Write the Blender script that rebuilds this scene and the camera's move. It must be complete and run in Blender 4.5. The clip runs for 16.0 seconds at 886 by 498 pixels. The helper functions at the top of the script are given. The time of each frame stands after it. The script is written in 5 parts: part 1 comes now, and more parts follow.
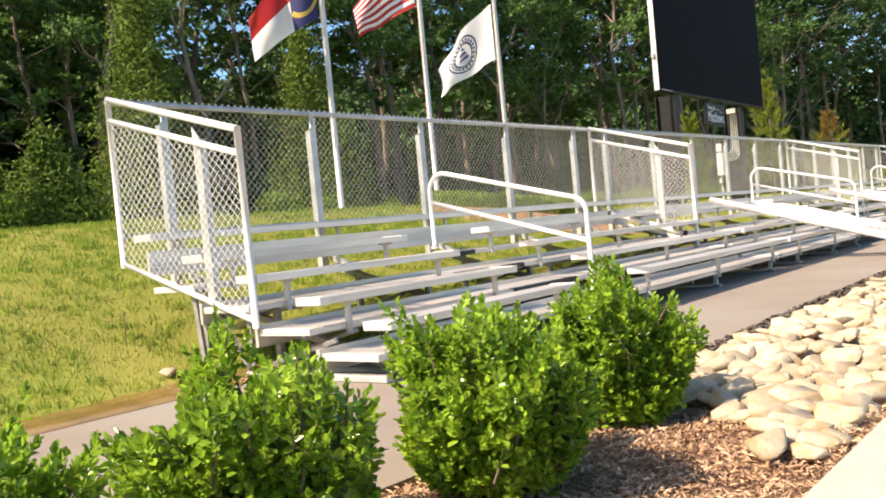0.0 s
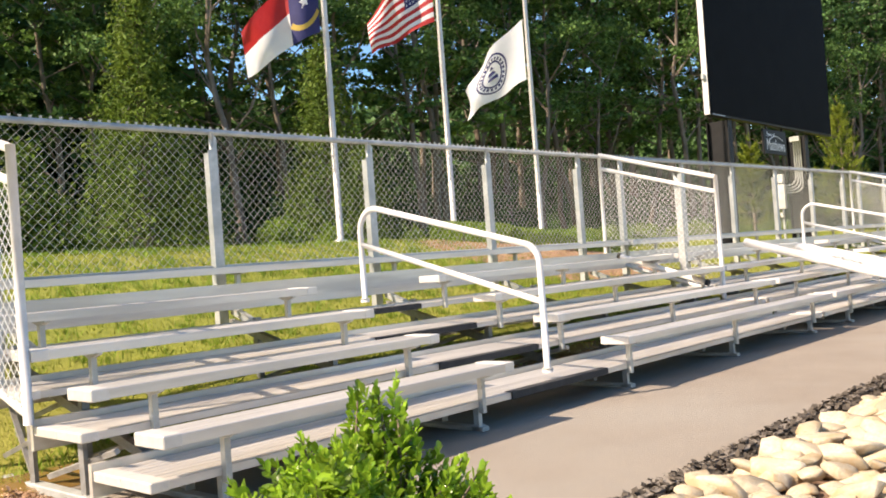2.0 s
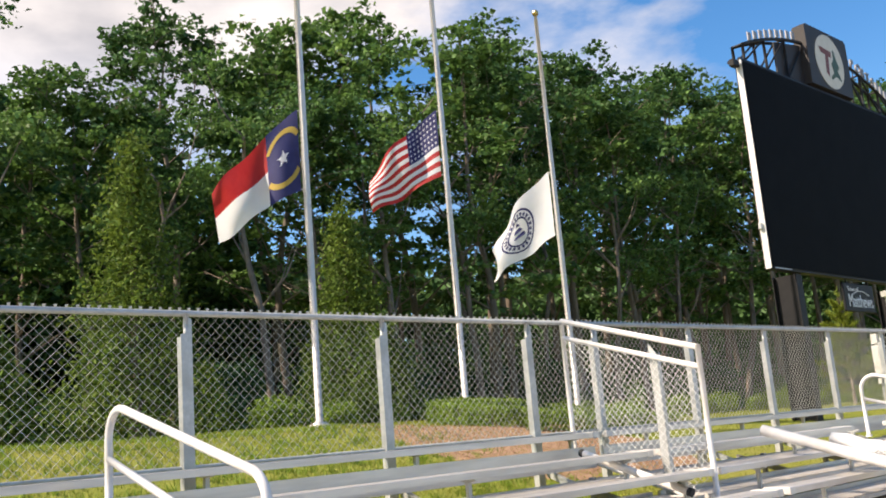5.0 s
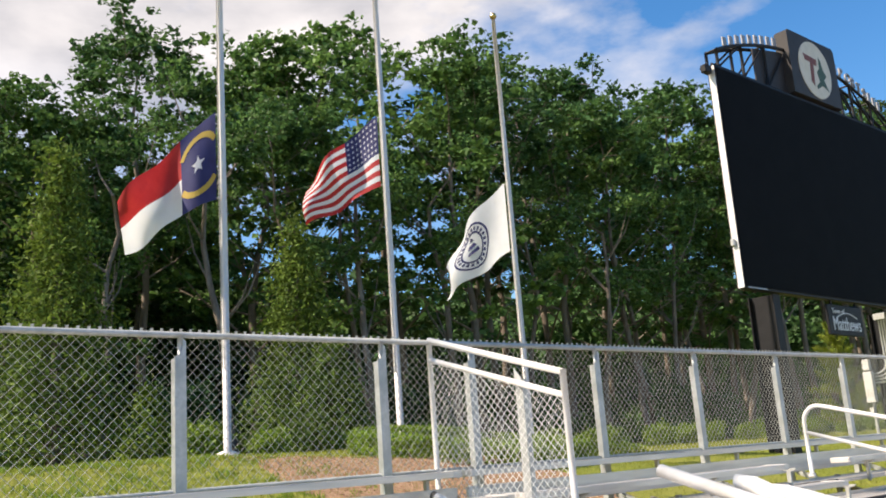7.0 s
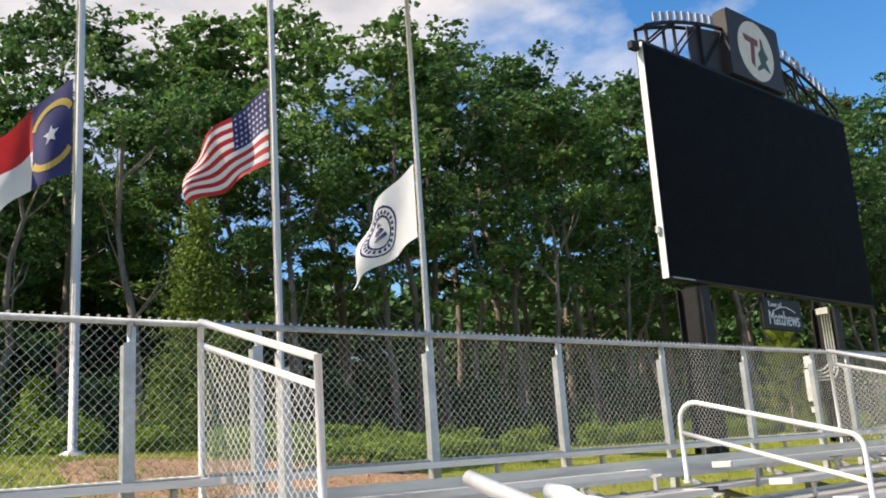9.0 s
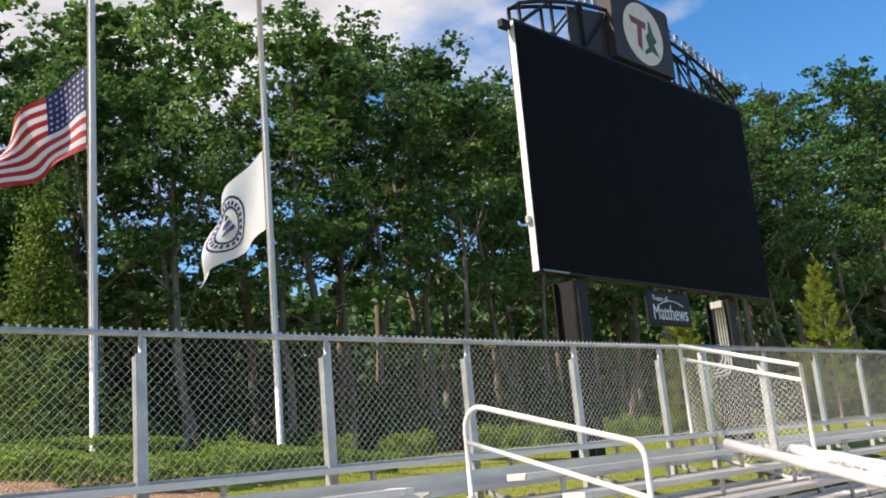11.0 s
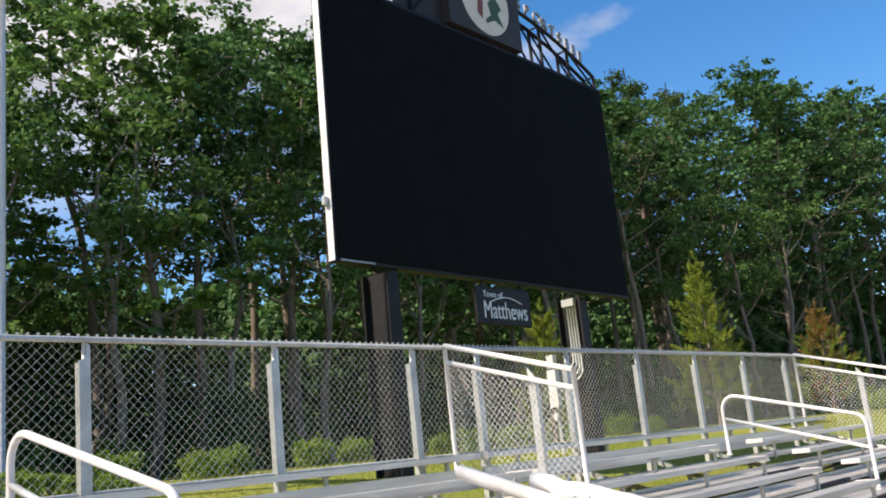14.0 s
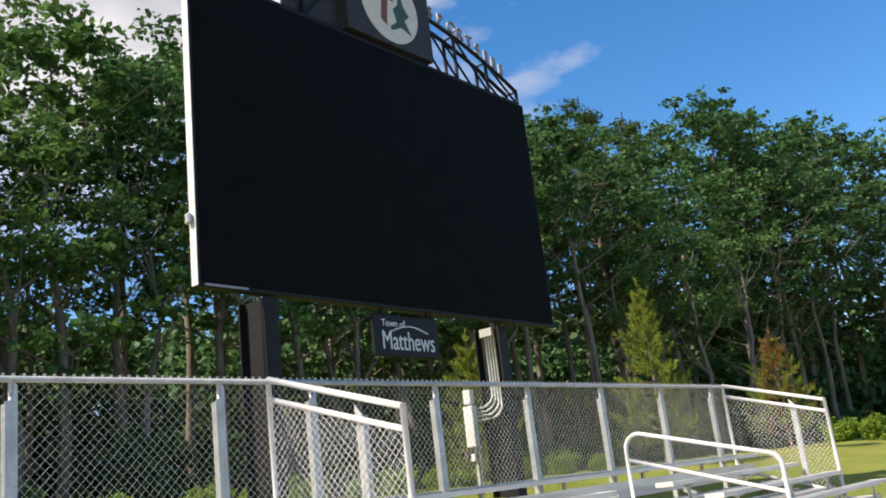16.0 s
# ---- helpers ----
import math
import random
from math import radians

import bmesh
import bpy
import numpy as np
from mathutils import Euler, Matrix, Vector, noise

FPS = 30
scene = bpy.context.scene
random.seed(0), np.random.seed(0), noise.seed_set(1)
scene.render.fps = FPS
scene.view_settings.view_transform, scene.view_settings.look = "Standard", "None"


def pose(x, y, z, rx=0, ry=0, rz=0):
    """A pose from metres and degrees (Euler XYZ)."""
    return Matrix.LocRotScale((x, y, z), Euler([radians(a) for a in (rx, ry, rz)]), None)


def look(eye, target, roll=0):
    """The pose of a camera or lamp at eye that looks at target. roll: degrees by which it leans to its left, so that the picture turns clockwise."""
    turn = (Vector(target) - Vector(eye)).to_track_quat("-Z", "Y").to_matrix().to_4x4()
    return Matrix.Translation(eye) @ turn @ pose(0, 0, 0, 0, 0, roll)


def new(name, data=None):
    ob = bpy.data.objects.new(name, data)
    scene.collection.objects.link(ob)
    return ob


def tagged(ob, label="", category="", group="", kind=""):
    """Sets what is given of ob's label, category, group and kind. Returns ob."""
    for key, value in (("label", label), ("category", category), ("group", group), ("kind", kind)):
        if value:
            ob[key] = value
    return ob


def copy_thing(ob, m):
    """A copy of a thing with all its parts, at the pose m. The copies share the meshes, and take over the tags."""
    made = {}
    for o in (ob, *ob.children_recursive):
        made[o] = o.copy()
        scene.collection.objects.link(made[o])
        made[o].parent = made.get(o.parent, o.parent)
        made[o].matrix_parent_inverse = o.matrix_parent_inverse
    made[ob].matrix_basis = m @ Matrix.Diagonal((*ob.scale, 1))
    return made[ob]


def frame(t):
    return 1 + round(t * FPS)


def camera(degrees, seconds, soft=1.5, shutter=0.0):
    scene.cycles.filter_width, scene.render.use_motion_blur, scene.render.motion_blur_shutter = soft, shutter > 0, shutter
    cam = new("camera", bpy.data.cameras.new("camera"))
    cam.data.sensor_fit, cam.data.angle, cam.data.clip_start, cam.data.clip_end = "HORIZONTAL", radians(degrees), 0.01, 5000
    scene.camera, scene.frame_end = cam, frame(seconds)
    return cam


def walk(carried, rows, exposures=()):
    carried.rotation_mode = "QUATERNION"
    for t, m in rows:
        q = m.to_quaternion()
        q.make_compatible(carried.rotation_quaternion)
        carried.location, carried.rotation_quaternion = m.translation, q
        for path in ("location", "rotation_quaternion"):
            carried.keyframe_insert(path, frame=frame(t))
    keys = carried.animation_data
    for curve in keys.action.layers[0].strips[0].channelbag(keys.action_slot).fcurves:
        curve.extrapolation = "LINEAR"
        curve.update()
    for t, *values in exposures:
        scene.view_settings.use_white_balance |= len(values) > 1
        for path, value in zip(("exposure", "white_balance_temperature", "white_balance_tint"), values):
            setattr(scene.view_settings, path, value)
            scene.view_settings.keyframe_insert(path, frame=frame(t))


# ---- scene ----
cam = camera(51.7, 16.0, soft=1.85)
METRES, EYE, TILT, LEAN, TURN = 16.6, 0.94, 0.0, 0.0, 37.9
ROWS = [
    (0.0, 0.0, 0.0, 0.0, -0.12, -1.26, 5.43),
    (0.5, 0.0176, 0.0309, 0.0013, 0.46, -1.04, 5.28),
    (1.0, 0.0353, 0.0604, 0.0027, 1.16, -0.75, 5.19),
    (1.5, 0.0514, 0.091, 0.0055, 2.34, -0.51, 4.66),
    (2.0, 0.0678, 0.1178, 0.0064, 4.25, 0.68, 4.21),
    (2.5, 0.0831, 0.1476, 0.0067, 5.76, 2.8, 3.92),
    (3.0, 0.1047, 0.1686, 0.01, 6.79, 5.23, 3.8),
    (3.5, 0.1215, 0.1908, 0.0144, 8.3, 8.0, 3.89),
    (4.0, 0.1382, 0.2164, 0.016, 9.43, 9.84, 4.26),
    (6.5, 0.2269, 0.3358, 0.0152, 12.77, 12.59, 4.36),
    (7.0, 0.2476, 0.3563, 0.0159, 12.68, 13.0, 4.06),
    (7.5, 0.2641, 0.3775, 0.015, 12.4, 13.02, 3.94),
    (8.0, 0.282, 0.4019, 0.0138, 12.25, 12.98, 3.83),
    (10.5, 0.3819, 0.5227, 0.0113, 9.82, 12.67, 4.68),
    (11.0, 0.4089, 0.5434, 0.0115, 8.94, 12.72, 5.1),
    (11.5, 0.4314, 0.5713, 0.0121, 7.99, 13.02, 5.41),
    (12.0, 0.4486, 0.5959, 0.0119, 7.16, 13.25, 5.57),
    (12.5, 0.4647, 0.6234, 0.0132, 6.36, 13.37, 5.84),
    (13.0, 0.4869, 0.6489, 0.0132, 5.48, 13.24, 6.02),
    (13.5, 0.5063, 0.6731, 0.0118, 5.07, 12.83, 6.07),
    (14.0, 0.524, 0.7001, 0.0119, 4.65, 12.67, 5.83),
    (14.5, 0.5414, 0.7214, 0.013, 4.3, 12.2, 5.64),
    (15.0, 0.5576, 0.7469, 0.0137, 3.71, 11.85, 5.67),
    (15.5, 0.5771, 0.7728, 0.012, 3.24, 12.69, 5.87),
    (16.0, 0.5948, 0.7968, 0.012, 3.18, 14.76, 6.73),
]

PATH = [(t, pose(0, 0, EYE, TILT, LEAN, TURN) @ pose(METRES * x, METRES * y, METRES * z, 90 + pitch, roll, yaw)) for t, x, y, z, yaw, pitch, roll in ROWS]
walk(cam, PATH, [(0.0, 1.09, 7750, 18), (2.5, 1.00, 7750, 18), (4.0, 0.87, 7550, 18), (7.0, 0.74, 7150, 16), (11.0, 0.70, 7000, 16), (16.0, 0.67, 6850, 16)])

# ---- light ----
SUN_DIR = Vector((-0.42, -0.92, 1.0)).normalized()
SUN_ELEV = math.asin(SUN_DIR.z)
SUN_AZ = math.atan2(SUN_DIR.x, SUN_DIR.y)
sun_data = bpy.data.lights.new("sun", "SUN")
sun_data.energy, sun_data.angle, sun_data.color = 4.6, radians(0.6), (1.0, 0.93, 0.82)
sun = new("sun", sun_data)
sun.matrix_world = look(SUN_DIR * 60, (0, 0, 0))

world = bpy.data.worlds.new("sky")
scene.world = world
world.use_nodes = True
wn, wl = world.node_tree.nodes, world.node_tree.links
wn.clear()
w_out = wn.new("ShaderNodeOutputWorld")
w_bg = wn.new("ShaderNodeBackground")
w_bg.inputs["Strength"].default_value = 0.13
sky = wn.new("ShaderNodeTexSky")
sky.sky_type, sky.sun_disc = "NISHITA", False
sky.sun_elevation, sky.sun_rotation = SUN_ELEV, SUN_AZ
sky.air_density, sky.dust_density, sky.ozone_density = 1.0, 0.4, 2.5
# fair-weather clouds, thicker over the woods
w_tc = wn.new("ShaderNodeTexCoord")
w_map = wn.new("ShaderNodeMapping")
w_map.inputs["Scale"].default_value = (1.0, 1.0, 2.2)
w_map.inputs["Location"].default_value = (0.55, 0.2, 0.1)
w_noise = wn.new("ShaderNodeTexNoise")
w_noise.inputs["Scale"].default_value, w_noise.inputs["Detail"].default_value = 2.3, 9.0
w_noise.inputs["Roughness"].default_value = 0.55
w_ramp = wn.new("ShaderNodeValToRGB")
w_ramp.color_ramp.elements[0].position, w_ramp.color_ramp.elements[1].position = 0.50, 0.64
w_mix = wn.new("ShaderNodeMixRGB")
w_tone = wn.new("ShaderNodeValToRGB")
w_tone.color_ramp.elements[0].position, w_tone.color_ramp.elements[1].position = 0.35, 0.62
w_tone.color_ramp.elements[0].color, w_tone.color_ramp.elements[1].color = (2.3, 2.5, 2.9, 1), (4.6, 4.7, 4.9, 1)
w_n2 = wn.new("ShaderNodeTexNoise")
w_n2.inputs["Scale"].default_value, w_n2.inputs["Detail"].default_value = 5.0, 6.0
wl.new(w_map.outputs[0], w_n2.inputs["Vector"])
wl.new(w_n2.outputs["Fac"], w_tone.inputs["Fac"])
wl.new(w_tone.outputs["Color"], w_mix.inputs["Color2"])
wl.new(w_tc.outputs["Generated"], w_map.inputs["Vector"])
wl.new(w_map.outputs[0], w_noise.inputs["Vector"])
w_bank = wn.new("ShaderNodeVectorMath")
w_bank.operation = "DOT_PRODUCT"
w_bank.inputs[1].default_value = (-0.81, -0.588, 0)
wl.new(w_tc.outputs["Generated"], w_bank.inputs[0])
w_add = wn.new("ShaderNodeMath")
w_add.operation, w_add.inputs[1].default_value = "MULTIPLY_ADD", 0.45
wl.new(w_bank.outputs["Value"], w_add.inputs[0])
wl.new(w_noise.outputs["Fac"], w_add.inputs[2])
wl.new(w_add.outputs[0], w_ramp.inputs["Fac"])
w_sat = wn.new("ShaderNodeHueSaturation")
w_sat.inputs["Saturation"].default_value = 1.35
w_xyz = wn.new("ShaderNodeSeparateXYZ")
w_low = wn.new("ShaderNodeMapRange")
w_low.interpolation_type = "SMOOTHSTEP"
w_low.inputs["From Min"].default_value, w_low.inputs["From Max"].default_value = 0.20, 0.44
w_cover = wn.new("ShaderNodeMath")
w_cover.operation = "MULTIPLY"
wl.new(w_tc.outputs["Generated"], w_xyz.inputs[0])
wl.new(w_xyz.outputs["Z"], w_low.inputs["Value"])
wl.new(w_low.outputs[0], w_cover.inputs[0])
wl.new(w_ramp.outputs["Color"], w_cover.inputs[1])
wl.new(w_cover.outputs[0], w_mix.inputs["Fac"])
wl.new(sky.outputs[0], w_sat.inputs["Color"])
wl.new(w_sat.outputs[0], w_mix.inputs["Color1"])
wl.new(w_mix.outputs[0], w_bg.inputs["Color"])
wl.new(w_bg.outputs[0], w_out.inputs["Surface"])


# ---- materials ----
def material(name, low, high, scale=8.0, rough=0.6, metal=0.0, bump=0.0, bump_scale=None, detail=6.0, spec=0.5,
             translucent=0.0, per_object=0.0, per_island=0.0, stain=None, stain_scale=0.6, stretch=(1, 1, 1), rough_var=0.0):
    """Two-scale noise between two base colours, with bump, optional stains and variation from piece to piece."""
    m = bpy.data.materials.new(name)
    m.use_nodes = True
    n, l = m.node_tree.nodes, m.node_tree.links
    b = n["Principled BSDF"]
    out = n["Material Output"]
    tc = n.new("ShaderNodeTexCoord")
    mp = n.new("ShaderNodeMapping")
    mp.inputs["Scale"].default_value = stretch
    l.new(tc.outputs["Object"], mp.inputs["Vector"])
    noi = n.new("ShaderNodeTexNoise")
    noi.inputs["Scale"].default_value, noi.inputs["Detail"].default_value = scale, detail
    noi.inputs["Roughness"].default_value = 0.65
    l.new(mp.outputs[0], noi.inputs["Vector"])
    ramp = n.new("ShaderNodeValToRGB")
    ramp.color_ramp.elements[0].position, ramp.color_ramp.elements[1].position = 0.32, 0.68
    ramp.color_ramp.elements[0].color, ramp.color_ramp.elements[1].color = (*low, 1), (*high, 1)
    l.new(noi.outputs["Fac"], ramp.inputs["Fac"])
    col = ramp.outputs["Color"]
    if stain:
        n2 = n.new("ShaderNodeTexNoise")
        n2.inputs["Scale"].default_value, n2.inputs["Detail"].default_value = stain_scale, 5.0
        l.new(mp.outputs[0], n2.inputs["Vector"])
        r2 = n.new("ShaderNodeValToRGB")
        r2.color_ramp.elements[0].position, r2.color_ramp.elements[1].position = 0.45, 0.65
        l.new(n2.outputs["Fac"], r2.inputs["Fac"])
        mx = n.new("ShaderNodeMixRGB")
        mx.inputs["Color2"].default_value = (*stain, 1)
        l.new(r2.outputs["Color"], mx.inputs["Fac"])
        l.new(col, mx.inputs["Color1"])
        col = mx.outputs[0]
    if per_object or per_island:
        if per_object:
            src = n.new("ShaderNodeObjectInfo").outputs["Random"]
        else:
            src = n.new("ShaderNodeNewGeometry").outputs["Random Per Island"]
        amount = per_object or per_island
        mr = n.new("ShaderNodeMapRange")
        mr.inputs["To Min"].default_value, mr.inputs["To Max"].default_value = 1 - amount, 1 + amount
        l.new(src, mr.inputs["Value"])
        hs = n.new("ShaderNodeHueSaturation")
        l.new(mr.outputs[0], hs.inputs["Value"])
        l.new(col, hs.inputs["Color"])
        col = hs.outputs[0]
    l.new(col, b.inputs["Base Color"])
    b.inputs["Roughness"].default_value, b.inputs["Metallic"].default_value = rough, metal
    b.inputs["Specular IOR Level"].default_value = spec
    if rough_var:
        rr = n.new("ShaderNodeMapRange")
        rr.inputs["To Min"].default_value, rr.inputs["To Max"].default_value = rough - rough_var, rough + rough_var
        l.new(noi.outputs["Fac"], rr.inputs["Value"])
        l.new(rr.outputs[0], b.inputs["Roughness"])
    if bump:
        nb = n.new("ShaderNodeTexNoise")
        nb.inputs["Scale"].default_value, nb.inputs["Detail"].default_value = bump_scale or scale * 4, 5.0
        l.new(mp.outputs[0], nb.inputs["Vector"])
        bp = n.new("ShaderNodeBump")
        bp.inputs["Strength"].default_value, bp.inputs["Distance"].default_value = bump, 0.02
        l.new(nb.outputs["Fac"], bp.inputs["Height"])
        l.new(bp.outputs[0], b.inputs["Normal"])
    if translucent:
        tr = n.new("ShaderNodeBsdfTranslucent")
        l.new(col, tr.inputs["Color"])
        ms = n.new("ShaderNodeMixShader")
        ms.inputs["Fac"].default_value = translucent
        l.new(b.outputs[0], ms.inputs[1])
        l.new(tr.outputs[0], ms.inputs[2])
        l.new(ms.outputs[0], out.inputs["Surface"])
    return m


ALU = material("mill_aluminium", (0.61, 0.57, 0.515), (0.71, 0.67, 0.61), 3.0, 0.42, 0.5, 0.05, 120, stain=(0.52, 0.485, 0.44), stain_scale=1.6, stretch=(6, 0.5, 6), rough_var=0.12, per_object=0.06)
ALU_CAP = material("cast_end_cap", (0.61, 0.58, 0.53), (0.70, 0.67, 0.62), 20, 0.45, 0.3, 0.03)
GALV = material("galvanised_steel", (0.40, 0.415, 0.395), (0.53, 0.54, 0.52), 22, 0.45, 0.25, 0.05, 90, stain=(0.37, 0.38, 0.36), stain_scale=5, rough_var=0.1)
WIRE = material("galvanised_wire", (0.36, 0.37, 0.34), (0.50, 0.505, 0.46), 30, 0.42, 0.25)
WIRE_WHITE = material("white_coated_wire", (0.62, 0.62, 0.60), (0.72, 0.72, 0.70), 30, 0.5)
WHITE_PAINT = material("white_powder_coat", (0.64, 0.63, 0.61), (0.72, 0.71, 0.69), 10, 0.38, 0.0, 0.02, 60, stain=(0.58, 0.56, 0.52), stain_scale=3)
STEEL_DARK = material("weathered_angle_steel", (0.22, 0.21, 0.19), (0.36, 0.35, 0.33), 14, 0.55, 0.3, 0.1)
ASPHALT = material("path_asphalt", (0.243, 0.204, 0.166), (0.29, 0.248, 0.203), 1.2, 0.9, 0, 0.5, 160, stain=(0.29, 0.26, 0.22), stain_scale=0.5, spec=0.2)
TRACK = material("lower_track", (0.16, 0.14, 0.13), (0.20, 0.18, 0.17), 2.0, 0.9, 0, 0.3, 120)
CONCRETE = material("kerb_concrete", (0.40, 0.36, 0.30), (0.50, 0.46, 0.39), 6, 0.85, 0, 0.35, 70, stain=(0.45, 0.41, 0.34), stain_scale=2.5)
GRASS = material("mown_grass", (0.145, 0.185, 0.03), (0.28, 0.295, 0.06), 9, 0.9, 0, 0.9, 60, stain=(0.27, 0.265, 0.065), stain_scale=0.4, spec=0.1)
BLADE = material("grass_blades", (0.19, 0.23, 0.03), (0.35, 0.37, 0.07), 4, 0.7, 0, translucent=0.4, per_island=0.35, spec=0.2)
MUD = material("wet_mud", (0.17, 0.10, 0.03), (0.28, 0.18, 0.06), 3, 0.18, 0, 0.12, 9, stain=(0.12, 0.07, 0.03), stain_scale=2)
SOIL = material("mulch_soil", (0.15, 0.085, 0.05), (0.27, 0.165, 0.105), 16, 0.95, 0, 0.8, 50)
MULCH_TAN = material("tan_mulch", (0.22, 0.125, 0.07), (0.46, 0.30, 0.19), 14, 0.95, 0, 0.8, 40, spec=0.15)
CHIP = material("mulch_chips", (0.33, 0.195, 0.115), (0.56, 0.38, 0.25), 3, 0.9, 0, 0.2, 60, per_island=0.55, spec=0.15)
STONE = material("river_stone", (0.38, 0.31, 0.21), (0.56, 0.49, 0.37), 3, 0.85, 0, 0.35, 16, stain=(0.42, 0.30, 0.17), stain_scale=1.6, per_object=0.25, spec=0.25)
STONE_REST = material("river_stone_far", (0.36, 0.28, 0.18), (0.52, 0.44, 0.32), 4, 0.8, 0, 0.25, 22, per_island=0.25, spec=0.25)
LEAF_BUSH = material("glossy_holly_leaf", (0.10, 0.22, 0.022), (0.35, 0.52, 0.05), 7, 0.22, 0, translucent=0.42, per_island=0.5)
LEAF_HEDGE = material("boxwood_leaf", (0.12, 0.21, 0.022), (0.26, 0.37, 0.045), 4, 0.55, 0, translucent=0.35, per_island=0.4, spec=0.3)
LEAF_OAK = material("broadleaf_dark", (0.036, 0.10, 0.034), (0.105, 0.205, 0.060), 0.5, 0.6, 0, translucent=0.30, per_island=0.5, per_object=0.0, spec=0.25)
LEAF_MAPLE = material("broadleaf_bright", (0.050, 0.125, 0.034), (0.155, 0.265, 0.066), 0.5, 0.6, 0, translucent=0.36, per_island=0.5, spec=0.25)
LEAF_PINE = material("pine_needles", (0.045, 0.085, 0.025), (0.11, 0.16, 0.04), 0.6, 0.65, 0, translucent=0.35, per_island=0.45, spec=0.2)
LEAF_CEDAR = material("cedar_spray", (0.07, 0.13, 0.022), (0.175, 0.25, 0.046), 0.8, 0.65, 0, translucent=0.35, per_island=0.45, spec=0.2)
LEAF_YOUNG = material("young_pine_needles", (0.12, 0.18, 0.025), (0.30, 0.35, 0.055), 0.8, 0.65, 0, translucent=0.25, per_island=0.4, spec=0.2)
LEAF_RUST = material("browning_pine_needles", (0.18, 0.11, 0.035), (0.34, 0.21, 0.06), 1.6, 0.7, 0, translucent=0.25, per_island=0.5, spec=0.2)
BARK_PALE = material("pale_tree_bark", (0.12, 0.098, 0.08), (0.27, 0.225, 0.185), 6, 0.95, 0, 0.7, 16, stretch=(1, 1, 0.3), spec=0.15)
BARK = material("tree_bark", (0.10, 0.08, 0.062), (0.26, 0.21, 0.165), 5, 0.95, 0, 0.9, 14, stretch=(1, 1, 0.25), stain=(0.22, 0.19, 0.15), stain_scale=1.2, spec=0.15)
TWIG = material("shrub_twig", (0.10, 0.07, 0.045), (0.17, 0.13, 0.09), 20, 0.9)
BLACK = material("black_sheet_metal", (0.010, 0.010, 0.011), (0.017, 0.017, 0.018), 4, 0.55, 0.0, 0.03, spec=0.2)
LED = material("unlit_led_face", (0.005, 0.0055, 0.006), (0.008, 0.0085, 0.009), 1.5, 0.75, 0.0, 0.1, 300, spec=0.06)
DARK_PANEL = material("bronze_panel", (0.03, 0.027, 0.026), (0.045, 0.04, 0.038), 3, 0.6, 0, 0.03, spec=0.3)
CREAM = material("cream_vinyl", (0.62, 0.57, 0.44), (0.70, 0.65, 0.52), 6, 0.6)
RUST_RED = material("maroon_vinyl", (0.17, 0.045, 0.03), (0.22, 0.06, 0.04), 6, 0.6)
GREEN_VINYL = material("green_vinyl", (0.03, 0.07, 0.04), (0.05, 0.10, 0.05), 6, 0.6)
LETTER = material("grey_metal_letters", (0.22, 0.22, 0.225), (0.34, 0.34, 0.345), 12, 0.5, 0.3)
SIGN_WHITE = material("white_lettering", (0.70, 0.70, 0.70), (0.78, 0.78, 0.78), 9, 0.6)
FLAG_WHITE = material("white_nylon", (0.79, 0.81, 0.84), (0.85, 0.87, 0.90), 3, 0.7, 0, 0.12, 9, translucent=0.45)
FLAG_RED = material("red_nylon", (0.42, 0.02, 0.025), (0.52, 0.035, 0.035), 3, 0.7, 0, 0.12, 9, translucent=0.35)
FLAG_BLUE = material("navy_nylon", (0.022, 0.025, 0.11), (0.035, 0.04, 0.16), 3, 0.7, 0, 0.12, 9, translucent=0.3)
FLAG_GOLD = material("gold_nylon", (0.55, 0.38, 0.07), (0.62, 0.45, 0.10), 3, 0.7, 0, translucent=0.3)
ROPE = material("halyard_rope", (0.30, 0.29, 0.27), (0.45, 0.44, 0.41), 40, 0.9)
POLE = material("satin_aluminium_pole", (0.56, 0.53, 0.50), (0.66, 0.63, 0.60), 6, 0.42, 0.35, 0.02, stretch=(1, 1, 0.1))
GOLD = material("gold_ball", (0.50, 0.36, 0.12), (0.58, 0.42, 0.16), 8, 0.3, 0.8)
CRUMB = material("crumbled_asphalt", (0.05, 0.042, 0.034), (0.13, 0.11, 0.09), 9, 0.95, 0, 0.3, 60, per_island=0.4, spec=0.15)
NET = material("white_net_cord", (0.70, 0.70, 0.68), (0.80, 0.80, 0.78), 20, 0.8, translucent=0.2)
RUBBER = material("black_rubber", (0.02, 0.02, 0.02), (0.04, 0.04, 0.04), 12, 0.8)


# ---- mesh helpers ----
def part(name, bm, mat, parent=None, label=""):
    me = bpy.data.meshes.new(name)
    bm.to_mesh(me)
    bm.free()
    return put(name, me, mat, parent, label)


def put(name, me, mat=None, parent=None, label=""):
    if mat and not me.materials:
        me.materials.append(mat)
    ob = new(name, me)
    if parent:
        ob.parent = parent
    if label:
        ob["label"] = label
    return ob


def thing(name, label, category, loc=(0, 0, 0), group="", kind=""):
    return tagged(place(new(name), loc), label, category, group, kind)


def place(ob, loc):
    ob.location = loc
    return ob


